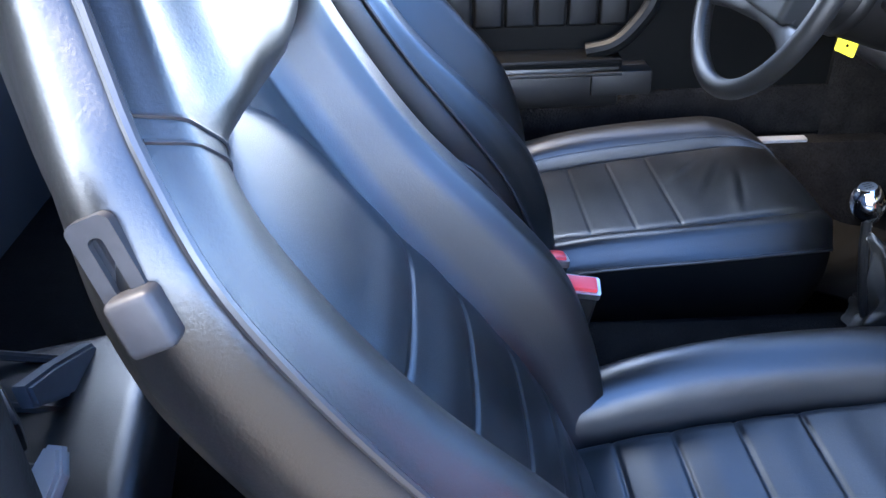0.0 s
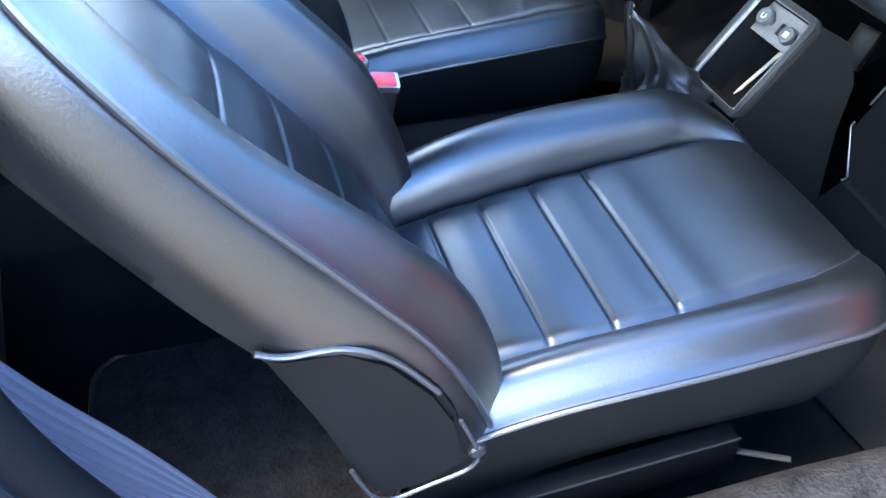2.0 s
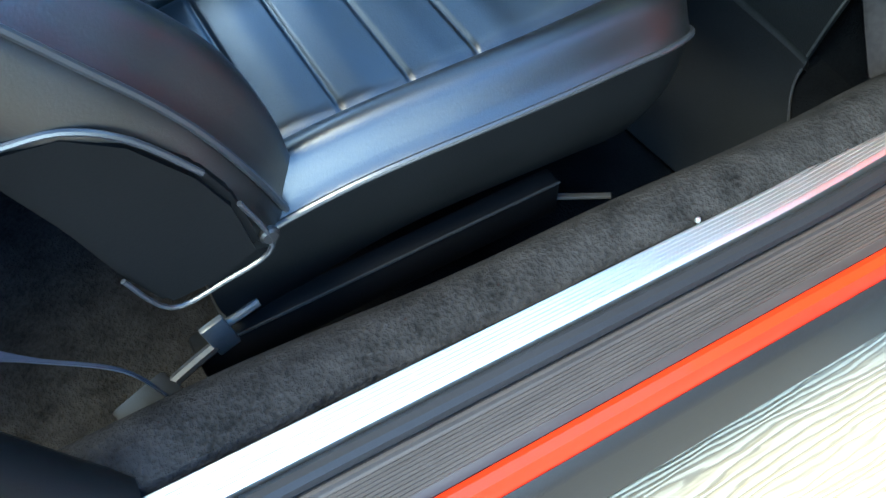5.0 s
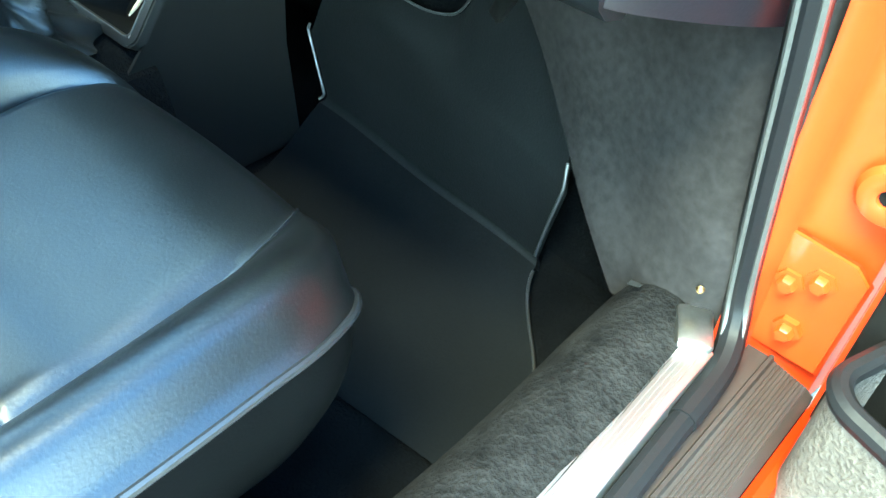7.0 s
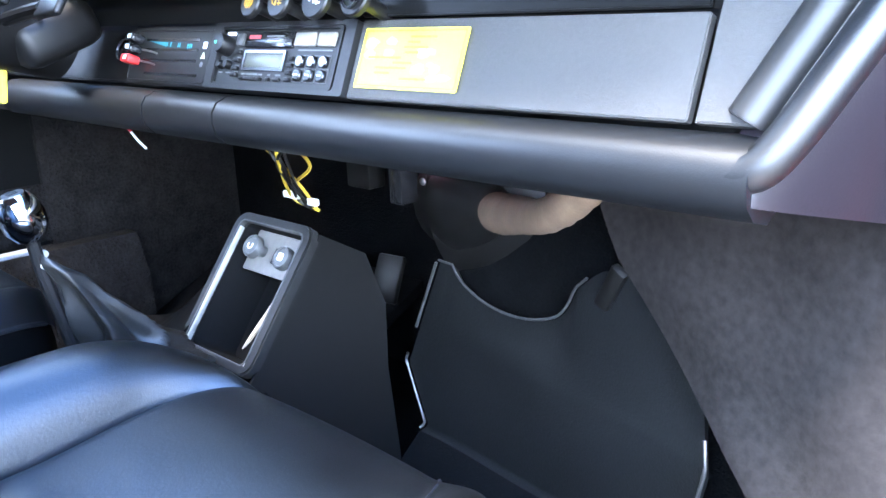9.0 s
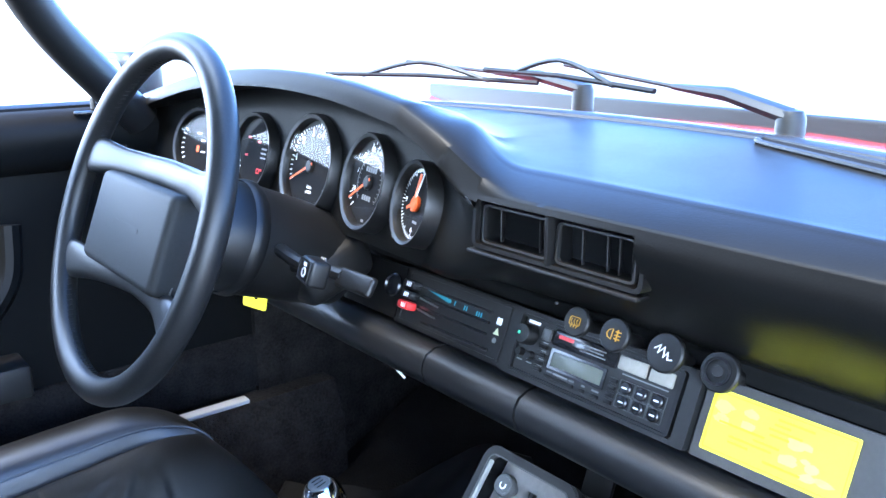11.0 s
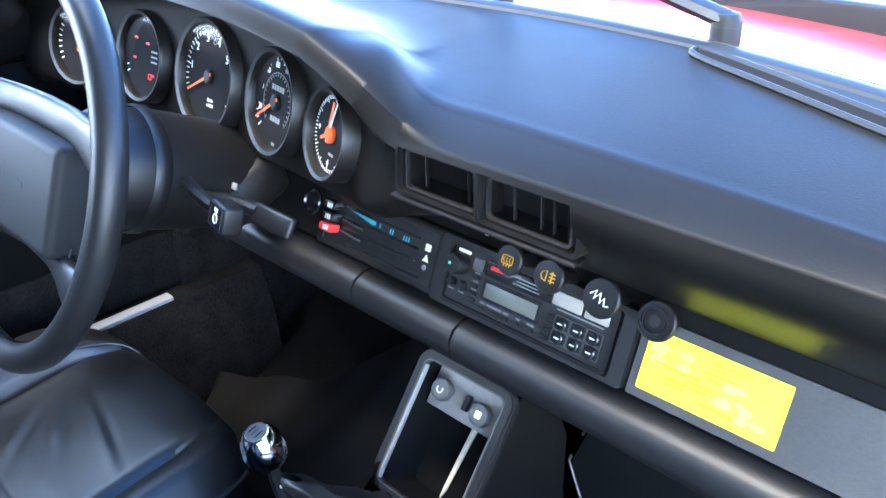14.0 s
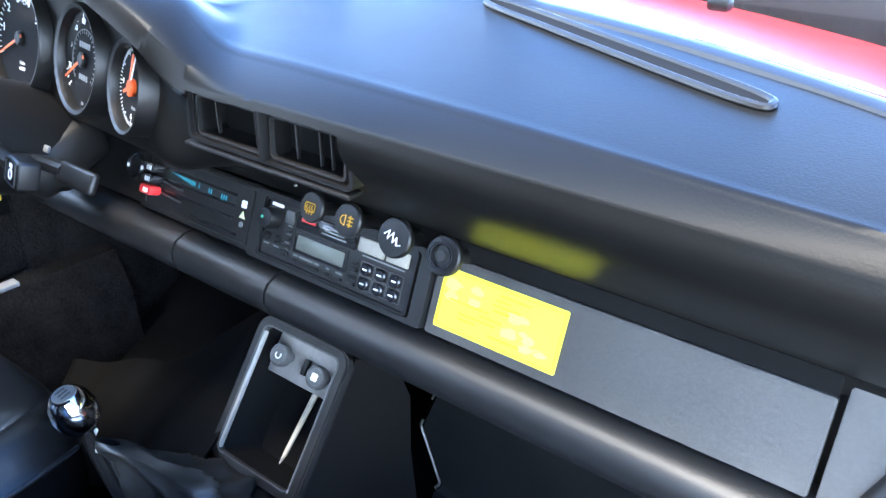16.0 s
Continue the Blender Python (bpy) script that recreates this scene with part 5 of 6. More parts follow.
part("lock_housing", rbox((0.070, 0.10, 0.055), (-0.205, 0.135, 0.735), 0.018, (20, 0, 0), seg=3), PLASTIC, column)
part("stalk", tube([(-0.175, 0.060, 0.775), (-0.120, 0.046, 0.778), (-0.080, 0.040, 0.779)], 0.0075, 10), PLASTIC, column)
SE = pose(-0.0655, 0.0375, 0.7790, 72, 0, -12)
sw = part("stalk_end", rbox((0.033, 0.026, 0.020), (0, 0, 0), 0.0035, seg=3), PLASTIC, column, "square-ended wiper stalk", m=SE)
part("stalk_rim", frame_bm(rrect(0.0285, 0.0215, 0.003), rrect(0.0265, 0.0195, 0.0025), SE @ pose(-0.001, 0, 0.0100), 0.0012), DARKGREY, sw)
part("icon", lathe([(0.0036, 0.0), (0.0036, 0.0007), (0.0050, 0.0007), (0.0050, 0)], 16, SE @ pose(-0.001, -0.002, 0.0100), caps=False), WHITE, sw)
for dx in (-0.003, 0, 0.003):
    part("icon_bar", slab(rrect(0.0011, 0.0040, 0.0004), SE @ pose(dx - 0.001, 0.006, 0.0100, 0, 0, -8 * dx / 0.003), 0.0006), WHITE, sw)
part("lower_stalk", tube(spline([(-0.175, 0.078, 0.752), (-0.130, 0.084, 0.758), (-0.085, 0.084, 0.761)], 5), 0.0075, 10), PLASTIC, column, "black lower stalk")
part("paddle", rbox((0.066, 0.0085, 0.0210), (-0.0590, 0.0805, 0.7615), 0.0035, (-32, -3, -4), seg=3), PLASTIC, column, "flat black stalk paddle")
part("key_bow", rbox((0.016, 0.004, 0.0075), (-0.174, 0.111, 0.754), 0.0015, (-30, 0, 0)), GREYMARK, column)
part("amber_lens", rbox((0.003, 0.003, 0.010), (-0.177, 0.163, 0.732), 0.001), ORANGEMARK, column)
tag = tagged(part("key_tag", slab(rrect(0.040, 0.041, 0.004), pose(-0.344, 0.112, 0.672, 82, 4, 20), 0.0012), YELLOW), "square yellow key tag hanging under the column", "key tag")
part("tag_hole", lathe([(0, 0.0018), (0.0025, 0.0018), (0.0025, -0.0008)], 10, pose(-0.344, 0.112, 0.672, 82, 4, 20) @ pose(0.002, -0.006, 0)), GLOSS, tag)
part("tag_ring", tube([(-0.344, 0.114, 0.691), (-0.330, 0.118, 0.712), (-0.300, 0.125, 0.745)], 0.0012, 6), STEEL, tag)


# ---- centre: gear lever, tray, buckles ----
gear = empty("gear_lever", "gear lever with chrome knob and slumped black leather boot", "gear lever")
part("knob", lathe([(0.0, 0.024), (0.012, 0.0235), (0.0145, 0.0215), (0.0190, 0.013), (0.0213, 0.002), (0.0200, -0.010), (0.014, -0.020), (0.009, -0.024)], 36, pose(0, 0, 0.574, 14, 0, 0)), CHROME, gear, "polished chrome ball knob")
part("knob_cap", lathe([(0.0, 0.0248), (0.0105, 0.0244), (0.0113, 0.0225)], 30, pose(0, 0, 0.574, 14, 0, 0)), GREYPLASTIC, gear)
for x in (-0.005, 0, 0.005):
    part("shift_mark", slab(rrect(0.0009, 0.010, 0.0003), pose(0, 0, 0.574, 14, 0, 0) @ pose(x, 0, 0.0249), 0.0003), GLOSS, gear)
part("lever", tube(spline([(0, 0.004, 0.556), (0, 0.012, 0.50), (0, 0.03, 0.42), (0.0, 0.05, 0.37)], 5), 0.0065, 10), PLASTIC, gear)


def boot(u, v):
    a = 2 * math.pi * u
    t = v
    rad_x = lin(t, ((0, 0.0095), (0.06, 0.0155), (0.20, 0.0150), (0.55, 0.030), (0.85, 0.052), (1, 0.060)))
    ridge = 1 - 2 * abs(math.sin(2.5 * a + 3 * t + 0.5 * math.sin(9 * t)))
    fold = 1 + 0.32 * ridge * math.sin(math.pi * t) + 0.10 * (1 - 2 * abs(math.sin(4.5 * a - 6 * t))) * t
    c = Vector((0.003, 0.020, 0.527)).lerp(Vector((0.004, 0.095, 0.368)), t) + Vector((0.006 * math.sin(5 * t), 0.010 * math.sin(math.pi * t), 0))
    return c + Vector((rad_x * fold * math.cos(a), rad_x * 1.25 * fold * math.sin(a), -0.010 * math.sin(a) * (1 - t)))


part("boot", surface(boot, 72, 40), BOOT, gear, "creased black leather boot", angle=70)
part("boot_seam", tube([boot(0.72, v) + Vector((0, -0.001, 0.0005)) for v in np.linspace(0, 0.9, 20)], 0.0014, 6), DARKGREY, gear)
part("boot_frayed_end", tube(spline([(-0.016, 0.020, 0.532), (-0.006, 0.008, 0.527), (0.006, 0.010, 0.526)], 5), 0.004, 8), CREAM, gear, "pale frayed end of the boot")
# leather flap covering the tunnel ahead of the lever
def flap(u, v):
    low = Vector((-0.46, 0.02, 0.195)).lerp(Vector((-0.05, 0.12, 0.366)), u)
    high = Vector((smooth(u, ((0, -0.58), (0.3, -0.42), (0.55, -0.30), (0.8, -0.176), (1, -0.08))), smooth(u, ((0, 0.26), (0.3, 0.285), (0.55, 0.315), (0.8, 0.34), (1, 0.335))), smooth(u, ((0, 0.235), (0.3, 0.282), (0.55, 0.340), (0.8, 0.438), (1, 0.470)))))
    return low.lerp(high, v) + Vector((0, 0, 0.005 * math.sin(11 * u + 5 * v) * v + 0.004 * math.sin(21 * u - 5 * v) * v - 0.035 * math.sin(math.pi * v) * (1 - u)))


# darker than the seat leather, for the shade under the dashboard
part("tunnel_cover", surface(flap, 60, 30, thick=(0, 0, -0.004)), SHADEDTRIM, car, "creased black leather tunnel cover", angle=70)

# open tray on the tunnel, leaning up to the dashboard
tray = empty("centre_tray", "open black centre console tray with a metal-edged rim", "console tray")
a = math.atan2(0.505 - 0.372, 0.279 - 0.178)
TM = Matrix.Translation((0.005, 0.2285, 0.4385)) @ Matrix(((1, 0, 0), (0, math.cos(a), -math.sin(a)), (0, math.sin(a), math.cos(a)))).to_4x4()
TL = math.hypot(0.133, 0.101) + 0.010
part("rim", frame_bm(rrect(0.146, TL, 0.016), rrect(0.124, TL - 0.018, 0.009), TM, 0.010), PLASTIC, tray, "black moulded rim")
part("rim_edge", frame_bm(rrect(0.150, TL + 0.004, 0.018), rrect(0.145, TL - 0.001, 0.016), TM @ pose(0, 0, -0.003), 0.011), DARKGREY, tray, "worn grey outer edge")
part("rim_edge", frame_bm(rrect(0.1265, TL - 0.0155, 0.010), rrect(0.1235, TL - 0.0185, 0.009), TM @ pose(0, 0, 0.004), 0.0072), GREYPLASTIC, tray, "worn pale inner edge")
STRIP = material("worn_cream_strip", (0.30, 0.29, 0.26), 0.4, metal=0.3, scale=60, var=0.35, bump=0.1)
part("side_strip", rbox((0.0040, TL - 0.026, 0.006), (-0.0605, -0.004, 0.0065), 0.0012), STRIP, tray, "worn pale metal strip", m=TM)
part("side_strip", rbox((0.0022, TL - 0.026, 0.006), (0.0615, -0.004, 0.0075), 0.0008), STRIP, tray, "worn pale metal strip", m=TM)
def well(u, v):
    o = rrect(0.127, TL - 0.017, 0.009)
    x, y = o[round(u * 24) % 24]
    k = 1 - 0.06 * v if v < 0.9 else 0.0
    return Vector((x * k, y * k, 0.004 - 0.075 * min(1, v / 0.88)))


part("well", surface(well, 24, 10), VOID, tray, m=TM)
for sx in (-1, 1):
    bm = bmesh.new()
    f = bm.faces.new([bm.verts.new((0.005 + sx * 0.074, y, z)) for y, z in ((0.176, 0.368), (0.281, 0.507), (0.345, 0.470), (0.372, 0.40), (0.370, 0.315), (0.385, 0.16), (0.15, 0.16), (0.15, 0.34))])
    e = bmesh.ops.extrude_face_region(bm, geom=[f])
    bmesh.ops.translate(bm, vec=(-0.004 * sx, 0, 0), verts=[q for q in e["geom"] if isinstance(q, bmesh.types.BMVert)])
    part("outer_side", bm, PLASTIC, tray)
KY = TL / 2 - 0.036
part("knob_plate", rbox((0.114, 0.052, 0.004), (0, TL / 2 - 0.036, -0.018), 0.0015), material("knob_plate_metal", (0.18, 0.165, 0.15), 0.45, metal=0.1, scale=120, var=0.2, bump=0.1), tray, "grey metal knob plate", m=TM)
for k, x in enumerate((-0.030, 0.033)):
    kn = part("control_knob", lathe([(0.0, 0.0230), (0.0100, 0.0232), (0.0108, 0.0242), (0.0128, 0.0240), (0.0142, 0.0215), (0.0142, 0.0150), (0.0085, 0.0125), (0.0070, 0.0)], 36, TM @ pose(x, KY - 0.004 * k, -0.018)), GREYPLASTIC, tray, "round grey control knob")
    part("knob_face", lathe([(0, 0.0236), (0.0088, 0.0236), (0.0094, 0.0228)], 28, TM @ pose(x, KY - 0.004 * k, -0.018)), GREYPLASTIC, kn)
    if k == 0:
        part("icon", tube([(0.0042 * math.cos(t), 0.0042 * math.sin(t), 0.0240) for t in np.linspace(2.6, 6.9, 14)], 0.0008, 5), WHITE, kn, m=TM @ pose(x, KY, -0.018))
    else:
        for q in (45, 135, 225, 315):
            part("icon", lathe([(0, 0.0246), (0.0028, 0.0244), (0.0028, 0.0234)], 10, TM @ pose(x + 0.0027 * math.cos(radians(q)), KY - 0.004 + 0.0027 * math.sin(radians(q)), -0.018)), WHITE, kn)
part("rocker", rbox((0.008, 0.020, 0.008), (0.001, KY - 0.002, -0.014), 0.0015), PLASTIC, tray, m=TM)
part("rocker_mark", slab(rrect(0.005, 0.003, 0.001), TM @ pose(0.001, KY + 0.011, -0.0158), 0.0006), GREYMARK, tray)
stick = tagged(part("wooden_stick", slab([(-0.0045, 0.045), (0.0045, 0.045), (0.0035, -0.050), (0.0, -0.062), (-0.0015, -0.050)], TM @ pose(0.014, -0.004, -0.030, -16, 0, 5), 0.003, 0.0006), material("bare_wood", (0.42, 0.35, 0.25), 0.6, scale=160, var=0.2, aniso=(1, 0.1, 1))), "pale pointed wooden stick lying in the tray", "stick")

# loose wires hanging under the dashboard
wires = empty("loose_wires", "loose wires with a white connector under the dashboard", "wires")
rng = random.Random(5)
for k in range(7):
    p0 = Vector((-0.055 + 0.012 * k, 0.30, 0.60))
    c = Vector((-0.045, 0.345, 0.525))
    q = [p0, p0.lerp(c, 0.4) + Vector((rng.uniform(-.02, .02), rng.uniform(-.01, .01), 0)), c + Vector((rng.uniform(-.02, .02), 0, rng.uniform(-.01, .01))), c + Vector((0.02 + rng.uniform(-.01, .01), 0.01, -0.018))]
    part("wire", tube(spline(q, 6), 0.0022, 6), (WIREYELLOW, PLASTIC, PLASTIC, WIREYELLOW, DARKGREY, PLASTIC, WIREYELLOW)[k], wires)
part("connector", rbox((0.030, 0.008, 0.009), (-0.058, 0.345, 0.524), 0.002), WHITE, wires, "white connector")
part("connector", rbox((0.018, 0.008, 0.009), (-0.022, 0.350, 0.518), 0.002), WHITE, wires)
stray = empty("stray_wire", "short red and white wire hanging from the knee pad", "wire")
part("red_end", tube(spline([(-0.170, 0.188, 0.638), (-0.164, 0.190, 0.626), (-0.158, 0.192, 0.617)], 4), 0.0018, 6), REDBTN, stray)
part("white_end", tube(spline([(-0.158, 0.192, 0.617), (-0.148, 0.195, 0.606), (-0.138, 0.198, 0.598)], 4), 0.0016, 6), WHITE, stray)

# belt buckles between the seats
def buckle(at, rot, lab):
    b = empty("belt_buckle", lab, "belt buckle", group="belt buckles")
    m = pose(*at, *rot)
    part("shell", rbox((0.030, 0.055, 0.115), (0, 0, -0.060), 0.007, seg=3), PLASTIC, b, m=m)
    part("button", rbox((0.022, 0.050, 0.012), (0.0, 0.0, -0.002), 0.003), REDBTN, b, "red release button", m=m)
    part("button_frame", frame_bm(rrect(0.030, 0.058, 0.004), rrect(0.023, 0.051, 0.002), m @ pose(0, 0, -0.010), 0.009), STEEL, b)
    part("stem", tube(spline([(0, 0, -0.11), (0, -0.01, -0.17), (0, -0.02, -0.24)], 4), 0.010, 8, flat=0.5), PLASTIC, b, m=m)


buckle((0.086, -0.380, 0.528), (-8, 12, -6), "black belt buckle with a red button beside the passenger seat")
buckle((0.010, -0.405, 0.522), (-8, -8, 4), "black belt buckle with a red button beside the driver seat")

# ---- passenger footwell ----
fw = empty("footwell_board", "black rubber-covered footwell board with metal clip edges", "floor board")


def board(u, v):
    # from the floor up the toe board
    yl = lin(v, ((0, 0.335), (0.42, 0.36), (0.55, 0.425), (0.70, 0.438), (1, 0.462)))
    zl = lin(v, ((0, 0.158), (0.42, 0.166), (0.55, 0.205), (0.70, 0.285), (1, 0.432)))
    xl = lin(v, ((0, 0.106), (0.42, 0.105), (0.50, 0.070), (0.56, 0.085), (0.70, 0.042), (1, 0.088)))
    xr = lin(v, ((0, 0.528), (0.42, 0.525), (0.50, 0.492), (0.56, 0.478), (0.66, 0.490), (0.80, 0.508), (1, 0.480)))
    yr = lin(v, ((0, 0.315), (0.42, 0.34), (0.55, 0.385), (0.80, 0.362), (1, 0.40)))
    top = step(0.80, 1.0, v)
    notch = max(0.0, 1 - ((u - 0.32) / 0.25) ** 2) ** 0.6
    n = 0.003 * math.sin(6 * u + 3 * v)
    return Vector((xl + (xr - xl) * u, yl + (yr - yl) * u ** 2 + n, zl - 0.040 * notch * top + n + 0.045 * step(0.50, 0.70, u) * top))


part("mat", surface(lambda u, v: board(u, 0.53 + 0.47 * v), 60, 48, thick=(0, 0.008, -0.010)), MAT, fw, "black rubber mat", angle=60)
CLIP = material("worn_clip_metal", (0.085, 0.085, 0.082), 0.38, metal=0.5, scale=90, var=0.5, bump=0.2)
for u, v0, v1, dx in ((0.0, 0.54, 0.58, -0.002), (0.0, 0.58, 0.72, -0.002), (0.0, 0.80, 0.99, -0.002), (1.0, 0.56, 0.84, 0.002)):
    part("clip", tube([board(u, v) + Vector((dx, -0.004, 0.004)) for v in np.linspace(v0, v1, 16)], 0.0020, 8), CLIP, fw, "worn grey edge clip")
part("notch_edge", tube([board(u, 1.0) + Vector((0, -0.004, 0.003)) for u in np.linspace(0.0, 0.62, 48)], 0.0016, 8), CLIP, fw, "worn pale notch edging")


def mat_foot(u, v):
    # the mat runs out from the board over the floor
    p = board(u, 0.535) + Vector((0, -0.001, 0.001))
    q = Vector((0.100 + 0.466 * u, 0.100 + 0.040 * u, 0.159))
    t = 1 - v
    out = p.lerp(q, t)
    out.x = p.x + (q.x - p.x) * step(0.0, 0.45, t)
    out.z = q.z + (p.z - q.z) * max(0.0, 1 - t / 0.40) ** 1.8
    return out


# darker than the upright mat, for the shade on the floor
part("mat_foot", surface(mat_foot, 40, 24, thick=(0, 0.004, -0.006)), MATSHADED, fw, "lower run of the black mat, with shade in its colour", angle=60)
part("clip", tube([mat_foot(1.0, v) + Vector((0.002, -0.002, 0.003)) for v in np.linspace(0.98, 0.45, 20)], 0.0018, 8), DARKGREY, fw, "edge clip of the lower mat, in a darker grey")
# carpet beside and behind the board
part("toe_carpet", surface(lambda u, v: Vector((0.085 + 0.60 * u, 0.33 + lin(v, ((0, 0.0), (0.35, 0.125), (1, 0.19))) - 0.05 * u, 0.146 + lin(v, ((0, 0.0), (0.35, 0.05), (1, 0.45))))), 12, 20, thick=(0, 0.01, -0.004)), SHADECARPET, car, "dark carpet of the passenger footwell")
part("tab", rbox((0.018, 0.010, 0.065), (0.388, 0.392, 0.478), 0.003, (20, 35, 0)), PLASTIC, fw, "dark metal tab")

blower = empty("heater_blower", "black heater blower housing under the dashboard", "blower")
part("housing", lathe([(0.02, 0.13), (0.075, 0.12), (0.098, 0.09), (0.105, 0.0), (0.100, -0.06), (0.05, -0.075)], 32, pose(0.115, 0.560, 0.500, 0, 80, 15)), PLASTIC, blower)
part("housing_neck", lathe([(0.070, -0.10), (0.066, -0.03), (0.050, 0.0), (0.030, 0.030), (0.022, 0.045)], 24, look((0.150, 0.480, 0.510), (0.110, 0.506, 0.505))), PLASTIC, blower)
part("relay_box", rbox((0.045, 0.03, 0.060), (-0.010, 0.43, 0.555), 0.004), PLASTIC, blower)
part("relay_box", rbox((0.022, 0.03, 0.075), (0.060, 0.43, 0.550), 0.003), GLOSS, blower)
part("screw", lathe([(0, 0.003), (0.004, 0.002), (0.005, 0)], 10, facing((0.100, 0.425, 0.545))), STEEL, blower)
part("fuse", rbox((0.008, 0.004, 0.006), (0.045, 0.41, 0.592), 0.001), REDBTN, blower)
part("fuse", rbox((0.008, 0.004, 0.006), (0.020, 0.41, 0.595), 0.001), WHITE, blower)
hp = spline([(0.176, 0.464, 0.514), (0.205, 0.446, 0.516), (0.262, 0.408, 0.530), (0.342, 0.355, 0.553), (0.400, 0.325, 0.592), (0.440, 0.310, 0.650)], 8)
hose = empty("air_hose", "brown paper air hose under the dashboard", "air hose")
part("tube", tube(hp, 0.021, 24, radii=[0.0205 + 0.0030 * math.sin(math.pi * k / 16) + 0.0008 * math.sin(k * 2.4) for k in range(len(hp))]), HOSE, hose)
d = (hp[1] - hp[0]).normalized()
sd = d.cross(Vector((0, 0, 1))).normalized()
part("clamp", tube([hp[1] + 0.0225 * (math.cos(t) * sd + math.sin(t) * sd.cross(d)) for t in np.linspace(0, 2 * math.pi, 33)[:-1]], 0.003, 6, closed=True), STEEL, hose, "bright hose clamp")
part("yellow_cable", tube([(0.105, 0.545, 0.375), (0.118, 0.540, 0.355)], 0.004, 8), WIREYELLOW, blower)
part("pedal_pad", rbox((0.050, 0.012, 0.075), (-0.115, 0.55, 0.345), 0.004, (-25, 0, 8)), PLASTIC, car, "grey rubber foot rest")

# ---- driver's side: closed door, rear seat, belts ----
dd = tagged(new("door_1"), "closed driver's door with black pleated trim and pocket", "car door", kind="structure")
part("panel", rbox((0.05, 1.06, 0.56), (-0.705, -0.20, 0.62), 0.015), DASH, dd, "black door trim")
part("top_roll", along_y([(-0.72, 0.80), (-0.665, 0.805), (-0.648, 0.83), (-0.648, 0.865), (-0.660, 0.890), (-0.72, 0.895)], -0.74, 0.33, 2), DASH, dd, angle=60)
part("lower_pocket", rbox((0.075, 0.52, 0.085), (-0.660, -0.43, 0.510), 0.010), LEATHER, dd, "long black door pocket")
part("pocket_lid", rbox((0.090, 0.52, 0.018), (-0.655, -0.43, 0.560), 0.005), DASH, dd)
part("pocket_edge", rbox((0.006, 0.52, 0.008), (-0.608, -0.43, 0.540), 0.002), DARKGREY, dd)
part("armrest_box", rbox((0.080, 0.118, 0.050), (-0.655, -0.168, 0.517), 0.006), DARKGREY, dd, "dark grey armrest end box")
part("pull", tube(spline([(-0.640, -0.235, 0.575), (-0.630, -0.185, 0.590), (-0.632, -0.145, 0.625), (-0.640, -0.115, 0.670), (-0.650, -0.105, 0.74)], 6), 0.016, 10), DASH, dd, "curved door pull")
for k in range(9):
    part("pleat", rbox((0.016, 0.058, 0.150), (-0.676, -0.66 + 0.060 * k, 0.690), 0.007, (0, 0, 0), seg=3), LEATHER, dd)
part("lower_trim", rbox((0.010, 0.96, 0.10), (-0.676, -0.20, 0.43), 0.004), CARPET, dd)
part("lock_plate", rbox((0.030, 0.060, 0.006), (-0.668, 0.030, 0.886), 0.002), GLOSS, dd)
part("lock_pin", lathe([(0, 0.020), (0.004, 0.018), (0.004, 0)], 10, pose(-0.668, 0.032, 0.888)), GREYPLASTIC, dd)
mir = empty("door_mirror", "silver door mirror with a dark rim", "mirror")
part("shell", rbox((0.16, 0.08, 0.10), (-0.90, 0.155, 0.915), 0.025, (0, 0, 15), seg=4), PLASTIC, mir)
part("mirror_glass", slab(rrect(0.135, 0.075, 0.015), facing((-0.893, 0.114, 0.915), 0, 15), 0.002), CHROME, mir, "mirror glass")
part("foot", tube([(-0.78, 0.155, 0.86), (-0.86, 0.155, 0.885)], 0.014, 8), PLASTIC, mir)

rear = empty("rear_seat", "black leather rear seat cushion with pleats", "rear seat")
part("cushion", rbox((0.46, 0.36, 0.12), (0.30, -1.02, 0.405), 0.03, (6, 0, 8), seg=4), LEATHER, rear)
for k in range(5):
    part("pleat", tube([(0.13 + 0.085 * k, -0.86, 0.462), (0.10 + 0.085 * k, -1.16, 0.482)], 0.006, 8), PIPING, rear)
part("backrest", rbox((0.46, 0.08, 0.42), (0.30, -1.24, 0.62), 0.03, (12, 0, 0), seg=4), LEATHER, rear)
part("rear_shelf", rbox((1.25, 0.30, 0.05), (0, -1.16, 0.30), 0.01), SHADECARPET, rear)
bk = empty("belt_tongue_holder", "blue-grey plastic belt holder on the rear seat", "belt holder")
part("shell", slab([(0.096, 0.075), (0.034, 0.052), (-0.059, 0.010), (-0.098, -0.073), (0.017, -0.004), (0.093, 0.044)], pose(0.164, -0.950, 0.474, 90, 0, 0), 0.020, 0.004), material("blue_grey_plastic", (0.045, 0.055, 0.065), 0.4, scale=60, var=0.2), bk)
part("sleeve", rbox((0.07, 0.03, 0.05), (0.285, -0.975, 0.530), 0.008, (0, 15, 38)), PLASTIC, bk)
lt = empty("belt_latch", "cream and steel belt latch on the rear seat side", "belt latch")
part("plate", slab([(-0.022, -0.026), (0.012, -0.030), (0.024, -0.006), (0.014, 0.022), (-0.006, 0.030), (-0.024, 0.018)], pose(0.362, -0.900, 0.512, 50, 0, 30) @ Matrix.Scale(1.35, 4), 0.010, 0.003), GREYMARK, lt)
part("tongue", rbox((0.030, 0.012, 0.050), (0.362, -0.905, 0.484), 0.004, (20, 10, 0)), PLASTIC, lt)

belt = empty("seat_belt", "grey-blue ribbed seat belt hanging by the door post", "seat belt")
